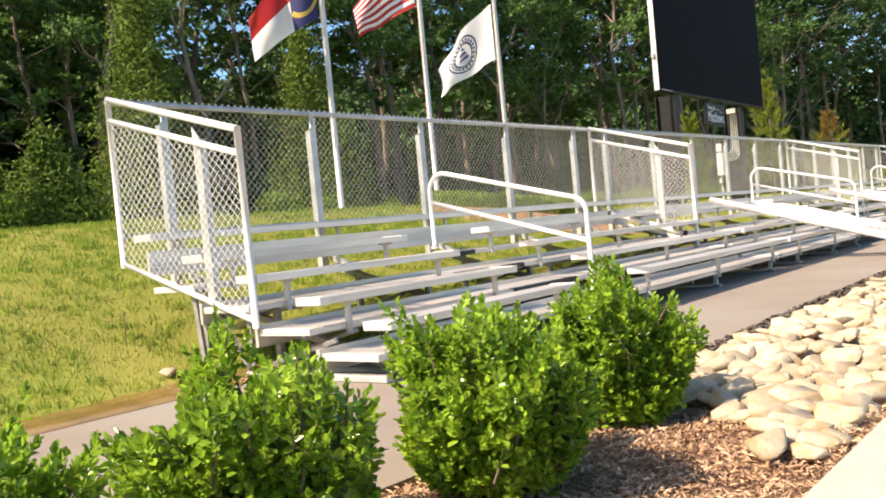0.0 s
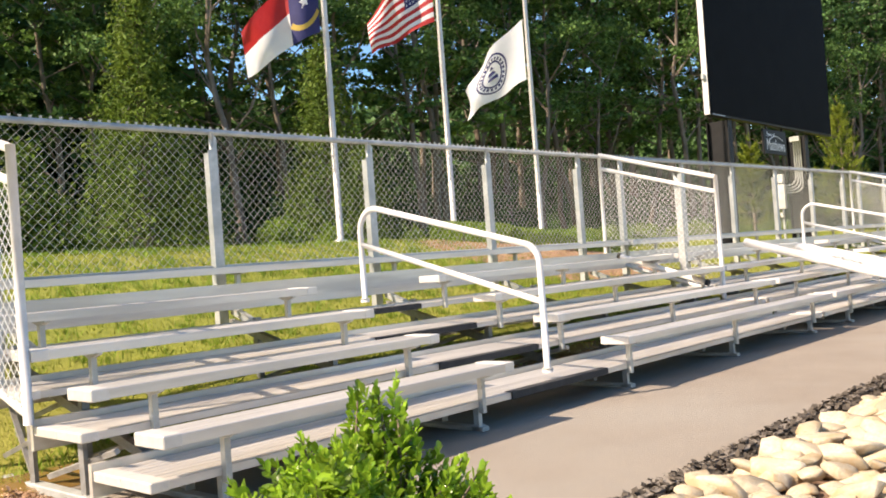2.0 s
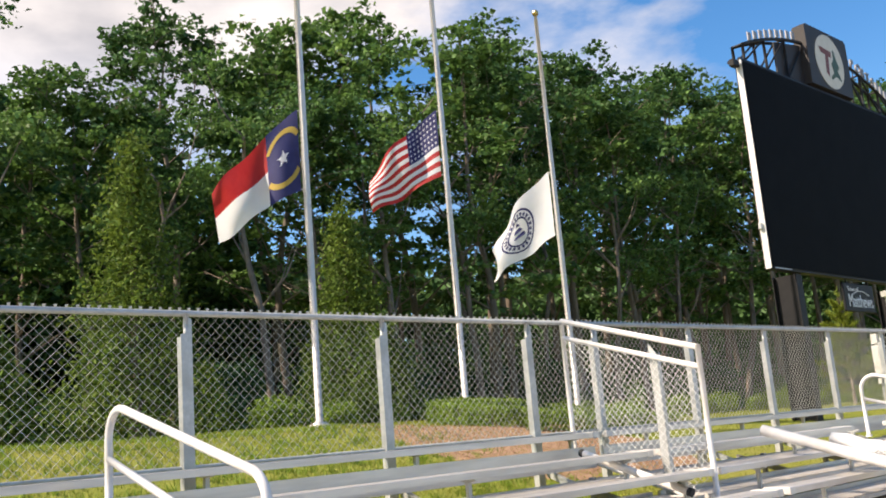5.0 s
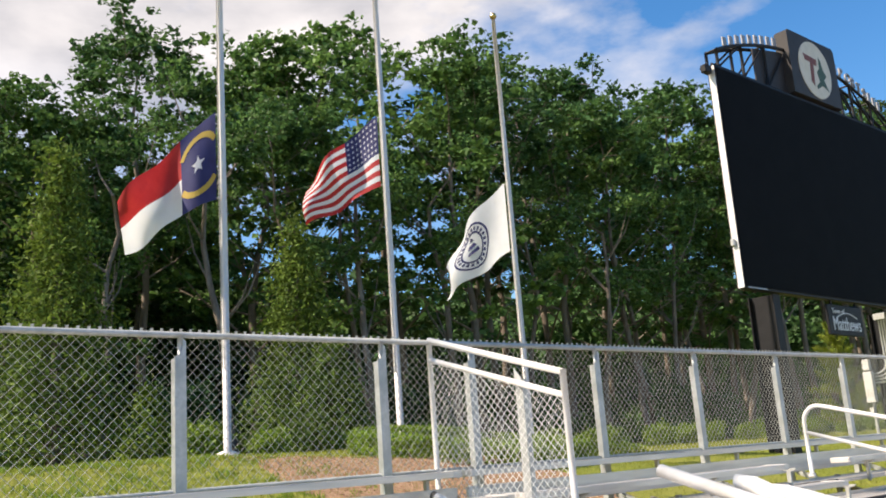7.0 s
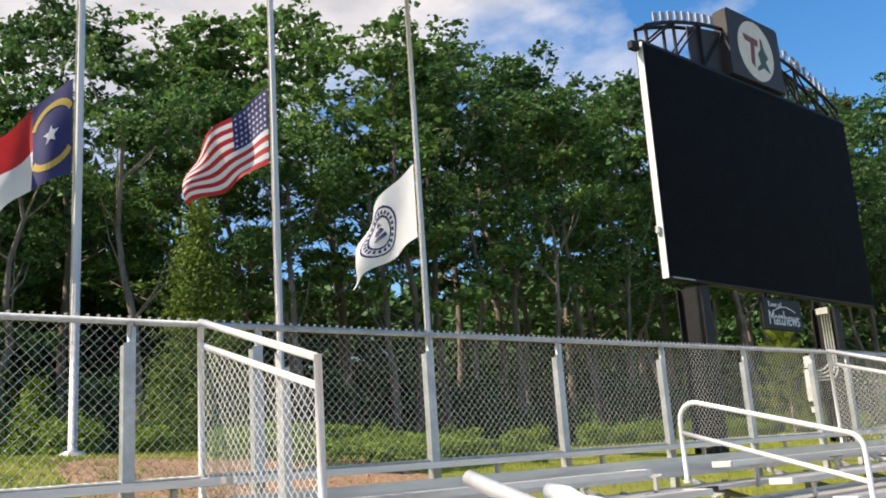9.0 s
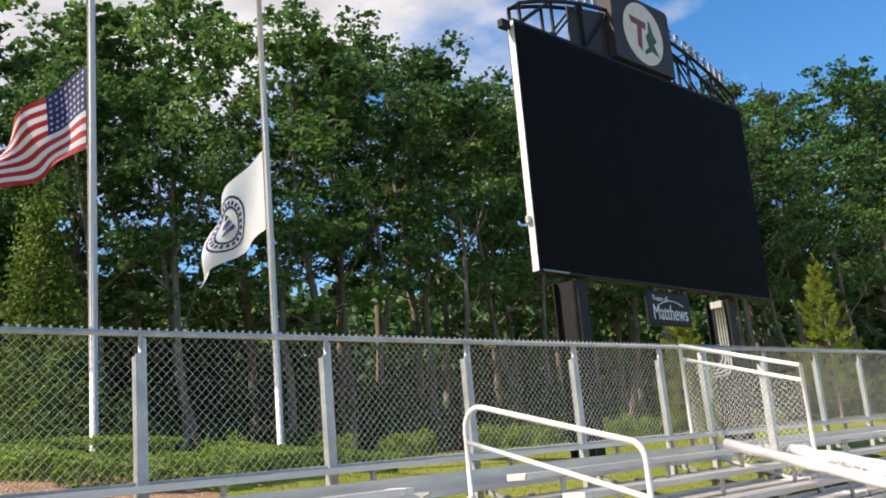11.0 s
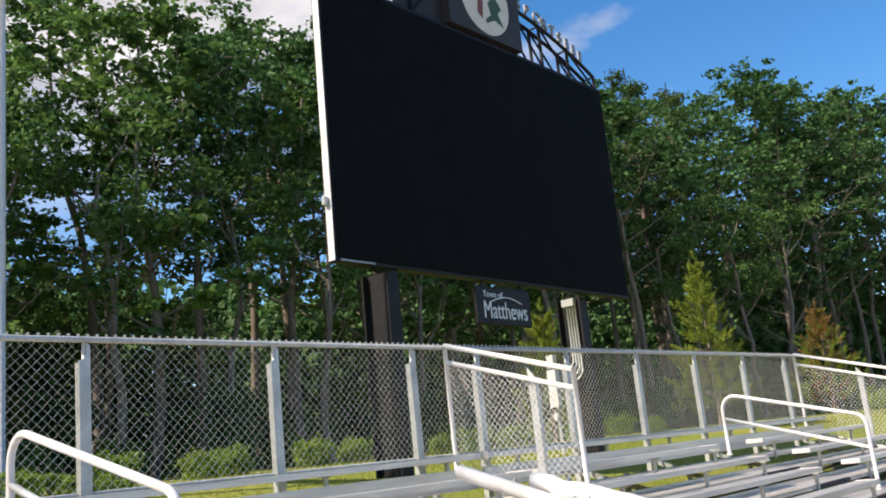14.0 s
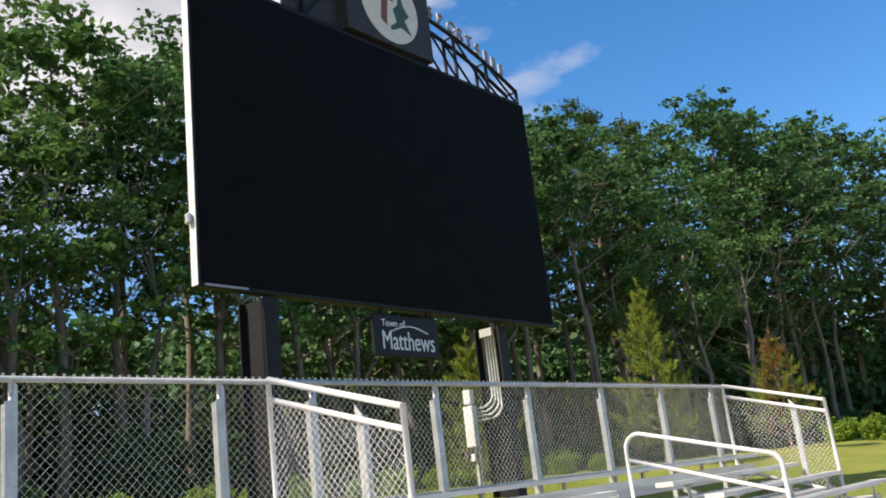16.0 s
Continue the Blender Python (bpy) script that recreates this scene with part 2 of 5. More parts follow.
def box(bm, lo, hi, bevel=0.0):
    lo, hi = Vector(lo), Vector(hi)
    r = bmesh.ops.create_cube(bm, size=1.0, matrix=Matrix.Translation((lo + hi) / 2) @ Matrix.Diagonal((*(hi - lo), 1)))
    if bevel:
        es = list({e for v in r["verts"] for e in v.link_edges})
        bmesh.ops.bevel(bm, geom=es, offset=bevel, segments=1, affect="EDGES", clamp_overlap=True)
    return bm


def tube(bm, pts, radii, sides=8, caps=True):
    """A round tube along points; radii one number or one for each point."""
    pts = [Vector(p) for p in pts]
    if not hasattr(radii, "__len__"):
        radii = [radii] * len(pts)
    rings, up = [], Vector((0.13, 0.37, 0.92)).normalized()
    for i, p in enumerate(pts):
        d = (pts[min(i + 1, len(pts) - 1)] - pts[max(i - 1, 0)]).normalized()
        if abs(d.dot(up)) > 0.97:
            up = Vector((0.9, 0.3, 0.1)).normalized()
        a = d.cross(up).normalized()
        b = d.cross(a)
        rings.append([bm.verts.new(p + radii[i] * (math.cos(2 * math.pi * k / sides) * a + math.sin(2 * math.pi * k / sides) * b)) for k in range(sides)])
    for r0, r1 in zip(rings, rings[1:]):
        for k in range(sides):
            f = bm.faces.new((r0[k], r0[(k + 1) % sides], r1[(k + 1) % sides], r1[k]))
            f.smooth = sides > 5
    if caps:
        bm.faces.new(rings[0])
        bm.faces.new(rings[-1][::-1])
    return bm


def prism(bm, outline, axis, lo, hi):
    """An outline of 2D points swept along an axis from lo to hi."""
    def at(p, h):
        return {"x": (h, p[0], p[1]), "y": (p[0], h, p[1]), "z": (p[0], p[1], h)}[axis]
    a = [bm.verts.new(at(p, lo)) for p in outline]
    b = [bm.verts.new(at(p, hi)) for p in outline]
    k = len(outline)
    bm.faces.new(a)
    bm.faces.new(b[::-1])
    for i in range(k):
        bm.faces.new((a[i], b[i], b[(i + 1) % k], a[(i + 1) % k]))
    bmesh.ops.recalc_face_normals(bm, faces=bm.faces)
    return bm


def np_mesh(name, verts, faces, mat=None, smooth=False):
    me = bpy.data.meshes.new(name)
    faces = np.asarray(faces)
    n, k = faces.shape
    me.vertices.add(len(verts))
    me.vertices.foreach_set("co", np.asarray(verts, dtype=np.float32).ravel())
    me.loops.add(n * k)
    me.loops.foreach_set("vertex_index", faces.astype(np.int32).ravel())
    me.polygons.add(n)
    me.polygons.foreach_set("loop_start", np.arange(0, n * k, k, dtype=np.int32))
    me.update(calc_edges=True)
    if smooth:
        me.polygons.foreach_set("use_smooth", np.ones(n, dtype=bool))
    if mat:
        me.materials.append(mat)
    return me


def leaves(name, centres, normals, sizes, mat, rng, ratio=0.55, fold=0.18):
    """Folded pointed leaves, two quads each, facing about their normals."""
    n = len(centres)
    nn = normals / np.maximum(np.linalg.norm(normals, axis=1, keepdims=True), 1e-6)
    t = rng.normal(size=(n, 3))
    t -= nn * np.sum(t * nn, axis=1, keepdims=True)
    t /= np.maximum(np.linalg.norm(t, axis=1, keepdims=True), 1e-6)
    b = np.cross(nn, t)
    s = sizes[:, None]
    mid = centres
    v = np.stack([mid - t * s * 0.5, mid - b * s * ratio * 0.5 + nn * s * fold - t * s * 0.05, mid + t * s * 0.5, mid + b * s * ratio * 0.5 + nn * s * fold - t * s * 0.05], axis=1)
    base = np.arange(n)[:, None] * 4
    f = np.concatenate([base + np.array([[0, 1, 2]]), base + np.array([[0, 2, 3]])], axis=1).reshape(-1, 3)
    return np_mesh(name, v.reshape(-1, 3), f, mat)


# ---- ground ----
def hill(x, y):
    """Height of the lawn: asphalt level by the stand, a bank behind it, then nearly flat."""
    xs = (-400, -60, -17, -13, -10, -8, -6, -5.08, -4.4)
    zs = (2.2, 1.75, 1.52, 1.46, 1.20, 0.74, 0.26, 0.0, -0.06)
    drop = float(np.interp(y, (12, 19), (0, 1)))
    zs = zs[:4] + (1.36 - 0.34 * drop, 0.84 - 0.26 * drop) + zs[6:]
    z = float(np.interp(x, xs, zs))
    z -= float(np.interp(y, (17.2, 21), (0, 1))) * float(np.interp(x, (-60, -19, -13, -10, -8, -6), (0, 0.34, 0.38, 0.26, 0.10, 0)))
    z -= 0.15 * float(np.interp(x, (-7.4, -6.0, -5.4, -5.08), (0, 1, 0.55, 0))) * float(np.interp(y, (4.7, 6.6), (1, 0)))
    if x < -5.2:
        z += 0.05 * noise.noise((x * 0.35, y * 0.35, 0)) + 0.02 * noise.noise((x * 1.6, y * 1.6, 3))
    return z


def sheet(name, xs, ys, height, mat, label, category="ground"):
    verts = [(x, y, height(x, y)) for x in xs for y in ys]
    k = len(ys)
    faces = [(i * k + j, (i + 1) * k + j, (i + 1) * k + j + 1, i * k + j + 1) for i in range(len(xs) - 1) for j in range(k - 1)]
    ob = put(name, np_mesh(name, verts, faces, mat, True))
    return tagged(ob, label, category, kind="structure")


def spaced(*spans):
    out = []
    for a, b, n in spans:
        out += [a + (b - a) * i / n for i in range(n)]
    return out + [spans[-1][1]]


sheet("ground", spaced((-400, -60, 8), (-60, -20, 20), (-20, -4.4, 52)), spaced((-300, -12, 10), (-12, 40, 104), (40, 80, 40), (80, 400, 8)), hill,
      GRASS, "sunlit mown grass bank behind the bleachers", "grass")
bm = bmesh.new()
edge = [(-2.31 + 0.045 * noise.noise((0.0, y * 1.7, 2)) + 0.03 * noise.noise((5.0, y * 7, 2)), y) for y in spaced((-6, 24, 300))]
prism(bm, [(-5.06, -300), (-2.36, -300)] + edge + [(-2.36, 400), (-5.06, 400)], "z", -0.30, 0.0)
tagged(part("pavement", bm, ASPHALT), "grey-tan asphalt path in front of the bleachers", "path", kind="structure")
bm = bmesh.new()
box(bm, (-2.60, -300, -0.55), (-0.90, 400, -0.06))
tagged(part("planting_bed", bm, SOIL), "brown soil bed under mulch and stones", "bed", kind="structure")
bm = bmesh.new()
box(bm, (-0.90, -60, -0.60), (-0.60, 120, 0.03), 0.012)
tagged(part("kerb", bm, CONCRETE), "pale concrete kerb wall along the planting bed", "kerb", kind="structure")
bm = bmesh.new()
box(bm, (-0.60, -300, -0.85), (400, 400, -0.55))
tagged(part("track", bm, TRACK), "plain dark running surface below the kerb", "track", kind="structure")


# ---- bleachers ----
RUN, RISE = 0.60, 0.168
SEAT_X, SEAT_Z, SEAT_W = -3.77, 0.44, 0.235
TREAD_X, TREAD_Z, TREAD_W = -3.90, 0.185, 0.50
SEAT_TOP = [SEAT_Z + RISE * i - (0.045, 0.045, 0.04, 0.03, 0.0)[i] for i in range(5)]
FENCE_X, FENCE_Z = -6.53, 2.20


def plank(name, x0, x1, y0, y1, top, thick, parent, grooves=3):
    """An extruded plank with a lip on both edges and shallow grooves on top."""
    w = x0 - x1
    pts = [(x0, top - thick), (x0, top - 0.004), (x0 - 0.004, top)]
    for g in range(grooves):
        c = x0 - w * (g + 1) / (grooves + 1)
        pts += [(c + 0.005, top), (c + 0.003, top - 0.002), (c - 0.003, top - 0.002), (c - 0.005, top)]
    pts += [(x1 + 0.004, top), (x1, top - 0.004), (x1, top - thick), (x1 + 0.012, top - thick), (x1 + 0.012, top - 0.012), (x0 - 0.012, top - 0.012), (x0 - 0.012, top - thick)]
    return part(name, prism(bmesh.new(), pts, "y", y0, y1), ALU, parent)


def end_cap(x0, x1, y, top, thick, parent, side):
    bm = bmesh.new()
    ya, yb = y - side * 0.008, y + side * 0.085
    box(bm, (x1 - 0.003, min(ya, yb), top - thick - 0.005), (x0 + 0.003, max(ya, yb), top + 0.004), 0.005)
    return part("end_cap", bm, ALU_CAP, parent, "pale cast end cap")


bm = bmesh.new()
prism(bm, [(-0.018, -0.235), (0.018, -0.235), (0.018, -0.03), (0.085, -0.012), (0.085, 0.0), (-0.085, 0.0), (-0.085, -0.012), (-0.018, -0.03)], "y", -0.016, 0.016)
SEAT_POST = bpy.data.meshes.new("seat_post")
bm.to_mesh(SEAT_POST)
bm.free()
SEAT_POST.materials.append(GALV)


def bleacher(y0, y1, aisle, frames_y):
    b = thing("bleacher", "five-row aluminium bleacher on the asphalt path, with a central aisle", "bleacher", (0, y0, 0), "bleachers in a row")
    L = y1 - y0
    a0, a1 = aisle[0] - y0, aisle[1] - y0
    for i in range(5):
        x = SEAT_X - RUN * i
        top = SEAT_TOP[i]
        spans = [(0.0, L)] if i == 4 else [(0.0, a0), (a1, L)]
        for s0, s1 in spans:
            plank("seat_plank", x, x - SEAT_W, s0, s1, top, 0.05, b)
            end_cap(x, x - SEAT_W, s0, top, 0.05, b, 1)
            end_cap(x, x - SEAT_W, s1, top, 0.05, b, -1)
    for i in range(4):
        x = TREAD_X - RUN * i
        top = TREAD_Z + RISE * i
        for k in range(2):
            plank("foot_plank", x - 0.250 * k, x - 0.250 * k - 0.248, 0, L, top, 0.04, b, 3)
            end_cap(x - 0.250 * k, x - 0.250 * k - 0.248, 0, top, 0.04, b, 1)
            end_cap(x - 0.250 * k, x - 0.250 * k - 0.248, L, top, 0.04, b, -1)
        # riser board behind the tread
        bm = bmesh.new()
        xr = x - TREAD_W - 0.03
        pts = [(xr, top + 0.004), (xr, top + 0.066), (xr - 0.0015, top + 0.067), (xr - 0.0015, top + 0.07), (xr, top + 0.071), (xr, top + 0.132), (xr - 0.03, top + 0.132), (xr - 0.03, top + 0.004)]
        if i == 3:
            pts = [(x0, z + (0.16 if z > top + 0.1 else 0.09)) for x0, z in pts]
        else:
            pts = [(x0, z - (0.10 if z > top + 0.01 else 0.13)) for x0, z in pts]
        part("riser_board", prism(bm, pts, "y", 0, L), ALU, b)
        bm = bmesh.new()
        box(bm, (x + 0.002, a0 + 0.12, top - 0.042), (x + 0.012, a1 - 0.12, top + 0.003))
        box(bm, (x - 0.055, a0 + 0.12, top + 0.001), (x + 0.002, a1 - 0.12, top + 0.004))
        part("aisle_nosing", bm, RUBBER, b, "black anti-slip nosing in the aisle")
    for fy in frames_y:
        y = fy - y0
        # leg frame: sloping stringer, seat posts with T brackets, legs and ground skid
        for i in range(5):
            xs, top = SEAT_X - RUN * i - SEAT_W / 2, SEAT_TOP[i] - 0.05
            o = put("seat_post", SEAT_POST, None, b)
            o.location = (xs, y, top)
            if i == 4:
                o.scale.z = 0.45
        bm = bmesh.new()
        x0, z0 = TREAD_X - 0.30, 0.09
        x1, z1 = TREAD_X - RUN * 4 - 0.1, 0.09 + (RUN * 4 - 0.20) * RISE / RUN
        prism(bm, [(x0, z0), (x0, z0 - 0.05), (x1, z1 - 0.06), (x1, z1)], "y", y - 0.025, y + 0.025)
        part("stringer", bm, STEEL_DARK, b)
        bm = bmesh.new()
        box(bm, (TREAD_X - 0.05, y - 0.016, 0.0), (TREAD_X - 0.01, y + 0.016, TREAD_Z - 0.04))
        box(bm, (TREAD_X - 0.06, y - 0.03, 0.0), (TREAD_X + 0.0, y + 0.03, 0.036))
        part("leg", bm, GALV, b)
        bm = bmesh.new()
        box(bm, (-5.25, y - 0.022, -0.10), (-5.20, y + 0.022, TREAD_Z + RISE * 2 - 0.06))
        part("leg", bm, STEEL_DARK, b)
        bm = bmesh.new()
        box(bm, (-6.10, y - 0.022, 0.10), (-6.05, y + 0.022, TREAD_Z + RISE * 3.5 - 0.06))
        part("leg", bm, STEEL_DARK, b)
        bm = bmesh.new()
        tube(bm, [(-5.22, y + 0.03, 0.10), (-4.45, y + 0.03, TREAD_Z + RISE - 0.06)], 0.02, 4)
        tube(bm, [(-6.06, y + 0.03, 0.25), (-5.24, y + 0.03, TREAD_Z + RISE * 2 - 0.06)], 0.02, 4)
        part("cross_brace", bm, STEEL_DARK, b)
        bm = bmesh.new()
        box(bm, (-5.05, y - 0.03, 0.001), (-3.87, y + 0.03, 0.03), 0.004)
        part("ground_skid", bm, GALV, b)
    if y0 < 10:
        # open leg frame under the near end
        for pts, w in ((((-5.70, 0.0), (-5.77, 0.62)), 0.024), (((-5.16, 0.0), (-5.17, 0.46)), 0.021), (((-4.60, 0.0), (-4.61, 0.33)), 0.021)):
            bm = bmesh.new()
            tube(bm, [(px, 0.05, pz) for px, pz in pts], w, 4)
            part("leg", bm, STEEL_DARK, b)
        for pts in (((-5.25, 0.05), (-5.55, 0.52)), ((-5.60, 0.14), (-5.05, 0.31)), ((-5.06, 0.08), (-4.34, 0.27))):
            bm = bmesh.new()
            tube(bm, [(px, 0.085, pz) for px, pz in pts], 0.018, 4)
            part("cross_brace", bm, STEEL_DARK, b)
        bm = bmesh.new()
        box(bm, (-5.78, 0.02, 0.002), (-3.87, 0.09, 0.045), 0.005)
        part("ground_skid", bm, GALV, b)
    return b


def chain_link(name, width, height, parent, lower=None, mat=None, r=0.0018):
    """A rectangle of chain link in local x (along) and z; lower(u) lifts the bottom edge, height may be a function of u too."""
    top_at = height if callable(height) else (lambda u: height)
    low_at = lower or (lambda u: 0.0)
    pitch = 0.072
    vs, fs = [], []
    hmax = max(top_at(0), top_at(width)) - min(low_at(0), low_at(width))
    zmin = min(low_at(0), low_at(width))
    for sgn in (1, -1):
        k0 = int(-hmax / pitch) - 1
        k1 = int((width + hmax) / pitch) + 1
        for k in range(k0, k1):
            u0 = k * pitch
            # clip the line u = u0 + sgn * (z - zmin) by small steps
            steps = 48
            run = []
            for q in range(steps + 1):
                z = zmin + hmax * q / steps
                u = u0 + (z - zmin if sgn > 0 else hmax - (z - zmin))
                if 0 <= u <= width and low_at(u) <= z <= top_at(u):
                    run.append((u, z))
            if len(run) < 2:
                continue
            (ua, za), (ub, zb) = run[0], run[-1]
            base = len(vs)
            off = r * sgn
            for u, z in ((ua, za), (ub, zb)):
                vs += [(u - r * 1.2, off - r, z), (u + r * 1.2, off - r, z), (u, off + r * 1.3, z)]
            for q in range(3):
                fs.append((base + q, base + (q + 1) % 3, base + 3 + (q + 1) % 3, base + 3 + q))
    return put("chain_link_mesh", np_mesh(name, vs, fs, mat or WIRE), None, parent)


def back_fence(y0, y1, posts):
    f = thing("guard_fence", "galvanised chain-link guard fence behind the top bleacher seat", "fence", (FENCE_X, y0, 0), "bleacher guard fences")
    L = y1 - y0
    bm = bmesh.new()
    tube(bm, [(0, 0, FENCE_Z), (0, L, FENCE_Z)], 0.024, 10)
    part("top_rail", bm, GALV, f)
    bm = bmesh.new()
    tube(bm, [(0, 0, 1.12), (0, L, 1.12)], 0.016, 8)
    part("bottom_rail", bm, GALV, f)
    edges = [y0] + posts + [y1]
    for a, c in zip(edges, edges[1:]):
        if c - a < 0.1:
            continue
        m = chain_link("chain_link_mesh", c - a, FENCE_Z - 1.10, f)
        m.matrix_basis = pose(-0.028, a - y0, 1.10, 0, 0, 90)
    vs, fs = [], []
    n = int(L / 0.072)
    for k in range(n):
        y = (k + 0.5) * 0.072
        base = len(vs)
        for dy in (-0.010, 0.010):
            vs += [(-0.03, y + dy - 0.006, FENCE_Z - 0.01), (-0.022, y + dy + 0.006, FENCE_Z - 0.01), (-0.020, y - dy * 0.5 + 0.006, FENCE_Z + 0.046), (-0.030, y - dy * 0.5 - 0.006, FENCE_Z + 0.046)]
        fs += [(base, base + 1, base + 2, base + 3), (base + 4, base + 5, base + 6, base + 7)]
    tagged(put("wire_knuckle", np_mesh("wire_knuckle", vs, fs, WIRE), None, f), kind="stuff")
    for py in posts:
        y = py - y0
        bm = bmesh.new()
        # angle stanchion with a slanted head: a flange across and a web back
        prism(bm, [(y - 0.042, 0.62), (y + 0.042, 0.62), (y + 0.042, FENCE_Z - 0.05), (y + 0.018, FENCE_Z - 0.03), (y + 0.012, FENCE_Z - 0.11), (y - 0.006, FENCE_Z - 0.145), (y - 0.042, FENCE_Z - 0.155)], "x", 0.034, 0.042)
        box(bm, (-0.022, y + 0.036, 0.62), (0.034, y + 0.042, FENCE_Z - 0.10))
        box(bm, (-0.022, y - 0.042, 0.62), (0.034, y - 0.036, FENCE_Z - 0.17))
        part("stanchion", bm, GALV, f)
        bm = bmesh.new()
        prism(bm, [(0.05, 0.74), (0.05, 0.80), (0.40, 0.66), (0.40, 0.60)], "y", y + 0.06, y + 0.11)
        part("stanchion_foot", bm, GALV, f)
        bm = bmesh.new()
        tube(bm, [(0.012, y + 0.012, FENCE_Z - 0.16), (0.012, y + 0.012, FENCE_Z)], 0.02, 8)
        part("post_pin", bm, GALV, f)
    return f


def end_panel(y, mid_x=-5.50, front_x=-5.0):
    p = thing("end_guard_panel", "sloping white-framed chain-link guard panel at the bleacher end", "guard panel", (FENCE_X, y, 0), "bleacher end panels")
    w = front_x - FENCE_X
    top0, top1, bot0, bot1 = 2.22, 1.77, 0.90, 0.42
    t = lambda u: top0 + (top1 - top0) * u / w
    lo = lambda u: bot0 + (bot1 - bot0) * u / w
    for nm, z0, z1, r in (("top_rail", top0, top1, 0.026), ("second_rail", top0 - 0.17, top1 - 0.17, 0.024), ("bottom_rail", bot0, bot1, 0.022)):
        bm = bmesh.new()
        tube(bm, [(0, 0, z0), (w, 0, z1)], r, 10)
        part(nm, bm, WHITE_PAINT, p)
    bm = bmesh.new()
    tube(bm, [(0, 0, bot0 - 0.03), (0, 0, top0)], 0.024, 10)
    part("back_post", bm, WHITE_PAINT, p)
    bm = bmesh.new()
    tube(bm, [(w, 0, bot1 - 0.05), (w, 0, top1 + 0.02)], 0.026, 10)
    part("front_post", bm, WHITE_PAINT, p)
    u = mid_x - FENCE_X
    bm = bmesh.new()
    prism(bm, [(u - 0.04, lo(u) - 0.06), (u + 0.04, lo(u) - 0.06), (u + 0.04, t(u) - 0.15), (u - 0.04, t(u) - 0.05)], "y", 0.028, 0.036)
    box(bm, (u + 0.034, 0.036, lo(u) - 0.06), (u + 0.04, 0.085, t(u) - 0.15))
    part("stanchion", bm, GALV, p)
    m = chain_link("chain_link_mesh", w, lambda a: t(a) - 0.17, p, lo, WIRE_WHITE, 0.0022)
    m.location = (0, -0.012, 0)
    return p


def handrail(y):
    h = thing("aisle_handrail", "white tubular handrail with rounded corners in the bleacher aisle", "handrail", (-0.09, y, 0.03), "aisle handrails")
    def arc(c, r, a0, a1, n=7):
        return [(c[0] + r * math.cos(radians(a0 + (a1 - a0) * k / n)), 0, c[1] + r * math.sin(radians(a0 + (a1 - a0) * k / n))) for k in range(n + 1)]
    slope = math.degrees(math.atan2(0.37, 1.45))
    pts = [(-3.93, 0, 0.20), (-3.93, 0, 0.92)] + arc((-4.08, 0.94), 0.15, 0, 90 - slope) + arc((-5.53, 1.295), 0.17, 90 - slope, 180) + [(-5.70, 0, 1.2), (-5.70, 0, 0.72)]
    bm = bmesh.new()
    tube(bm, pts, 0.0235, 12)
    part("rail_loop", bm, WHITE_PAINT, h)
    bm = bmesh.new()
    tube(bm, [(-3.93, 0, 0.68), (-5.70, 0, 1.19)], 0.0215, 10)
    part("mid_rail", bm, WHITE_PAINT, h)
    for x, z in ((-3.93, 0.20), (-5.70, 0.72)):
        bm = bmesh.new()
        tube(bm, [(x, 0, z), (x, 0, z + 0.03)], 0.038, 12)
        part("foot_flange", bm, WHITE_PAINT, h)
    return h


UNITS = [
    (4.25, 12.12, (6.62, 7.98), [4.62, 6.44, 8.16, 9.98, 11.85], [4.70, 6.43, 8.14, 9.89, 11.63], 7.31),
    (12.24, 21.46, (16.0, 17.3), [13.0, 14.8, 16.2, 17.9, 19.6, 21.1], [12.61, 14.29, 15.95, 17.64, 19.31, 20.98], 16.83),
    (21.58, 30.62, (25.3, 26.6), [22.2, 23.9, 25.4, 27.2, 28.9, 30.3], [21.96, 23.62, 25.24, 26.86, 28.48, 30.12], 26.02),
]
for y0, y1, aisle, frames_y, posts, rail_y in UNITS:
    bleacher(y0, y1, aisle, frames_y)
    back_fence(y0 - 0.05, y1 + 0.05, posts)
    handrail(rail_y)
for y in (4.22, 12.17, 21.51, 30.66):
    end_panel(y)


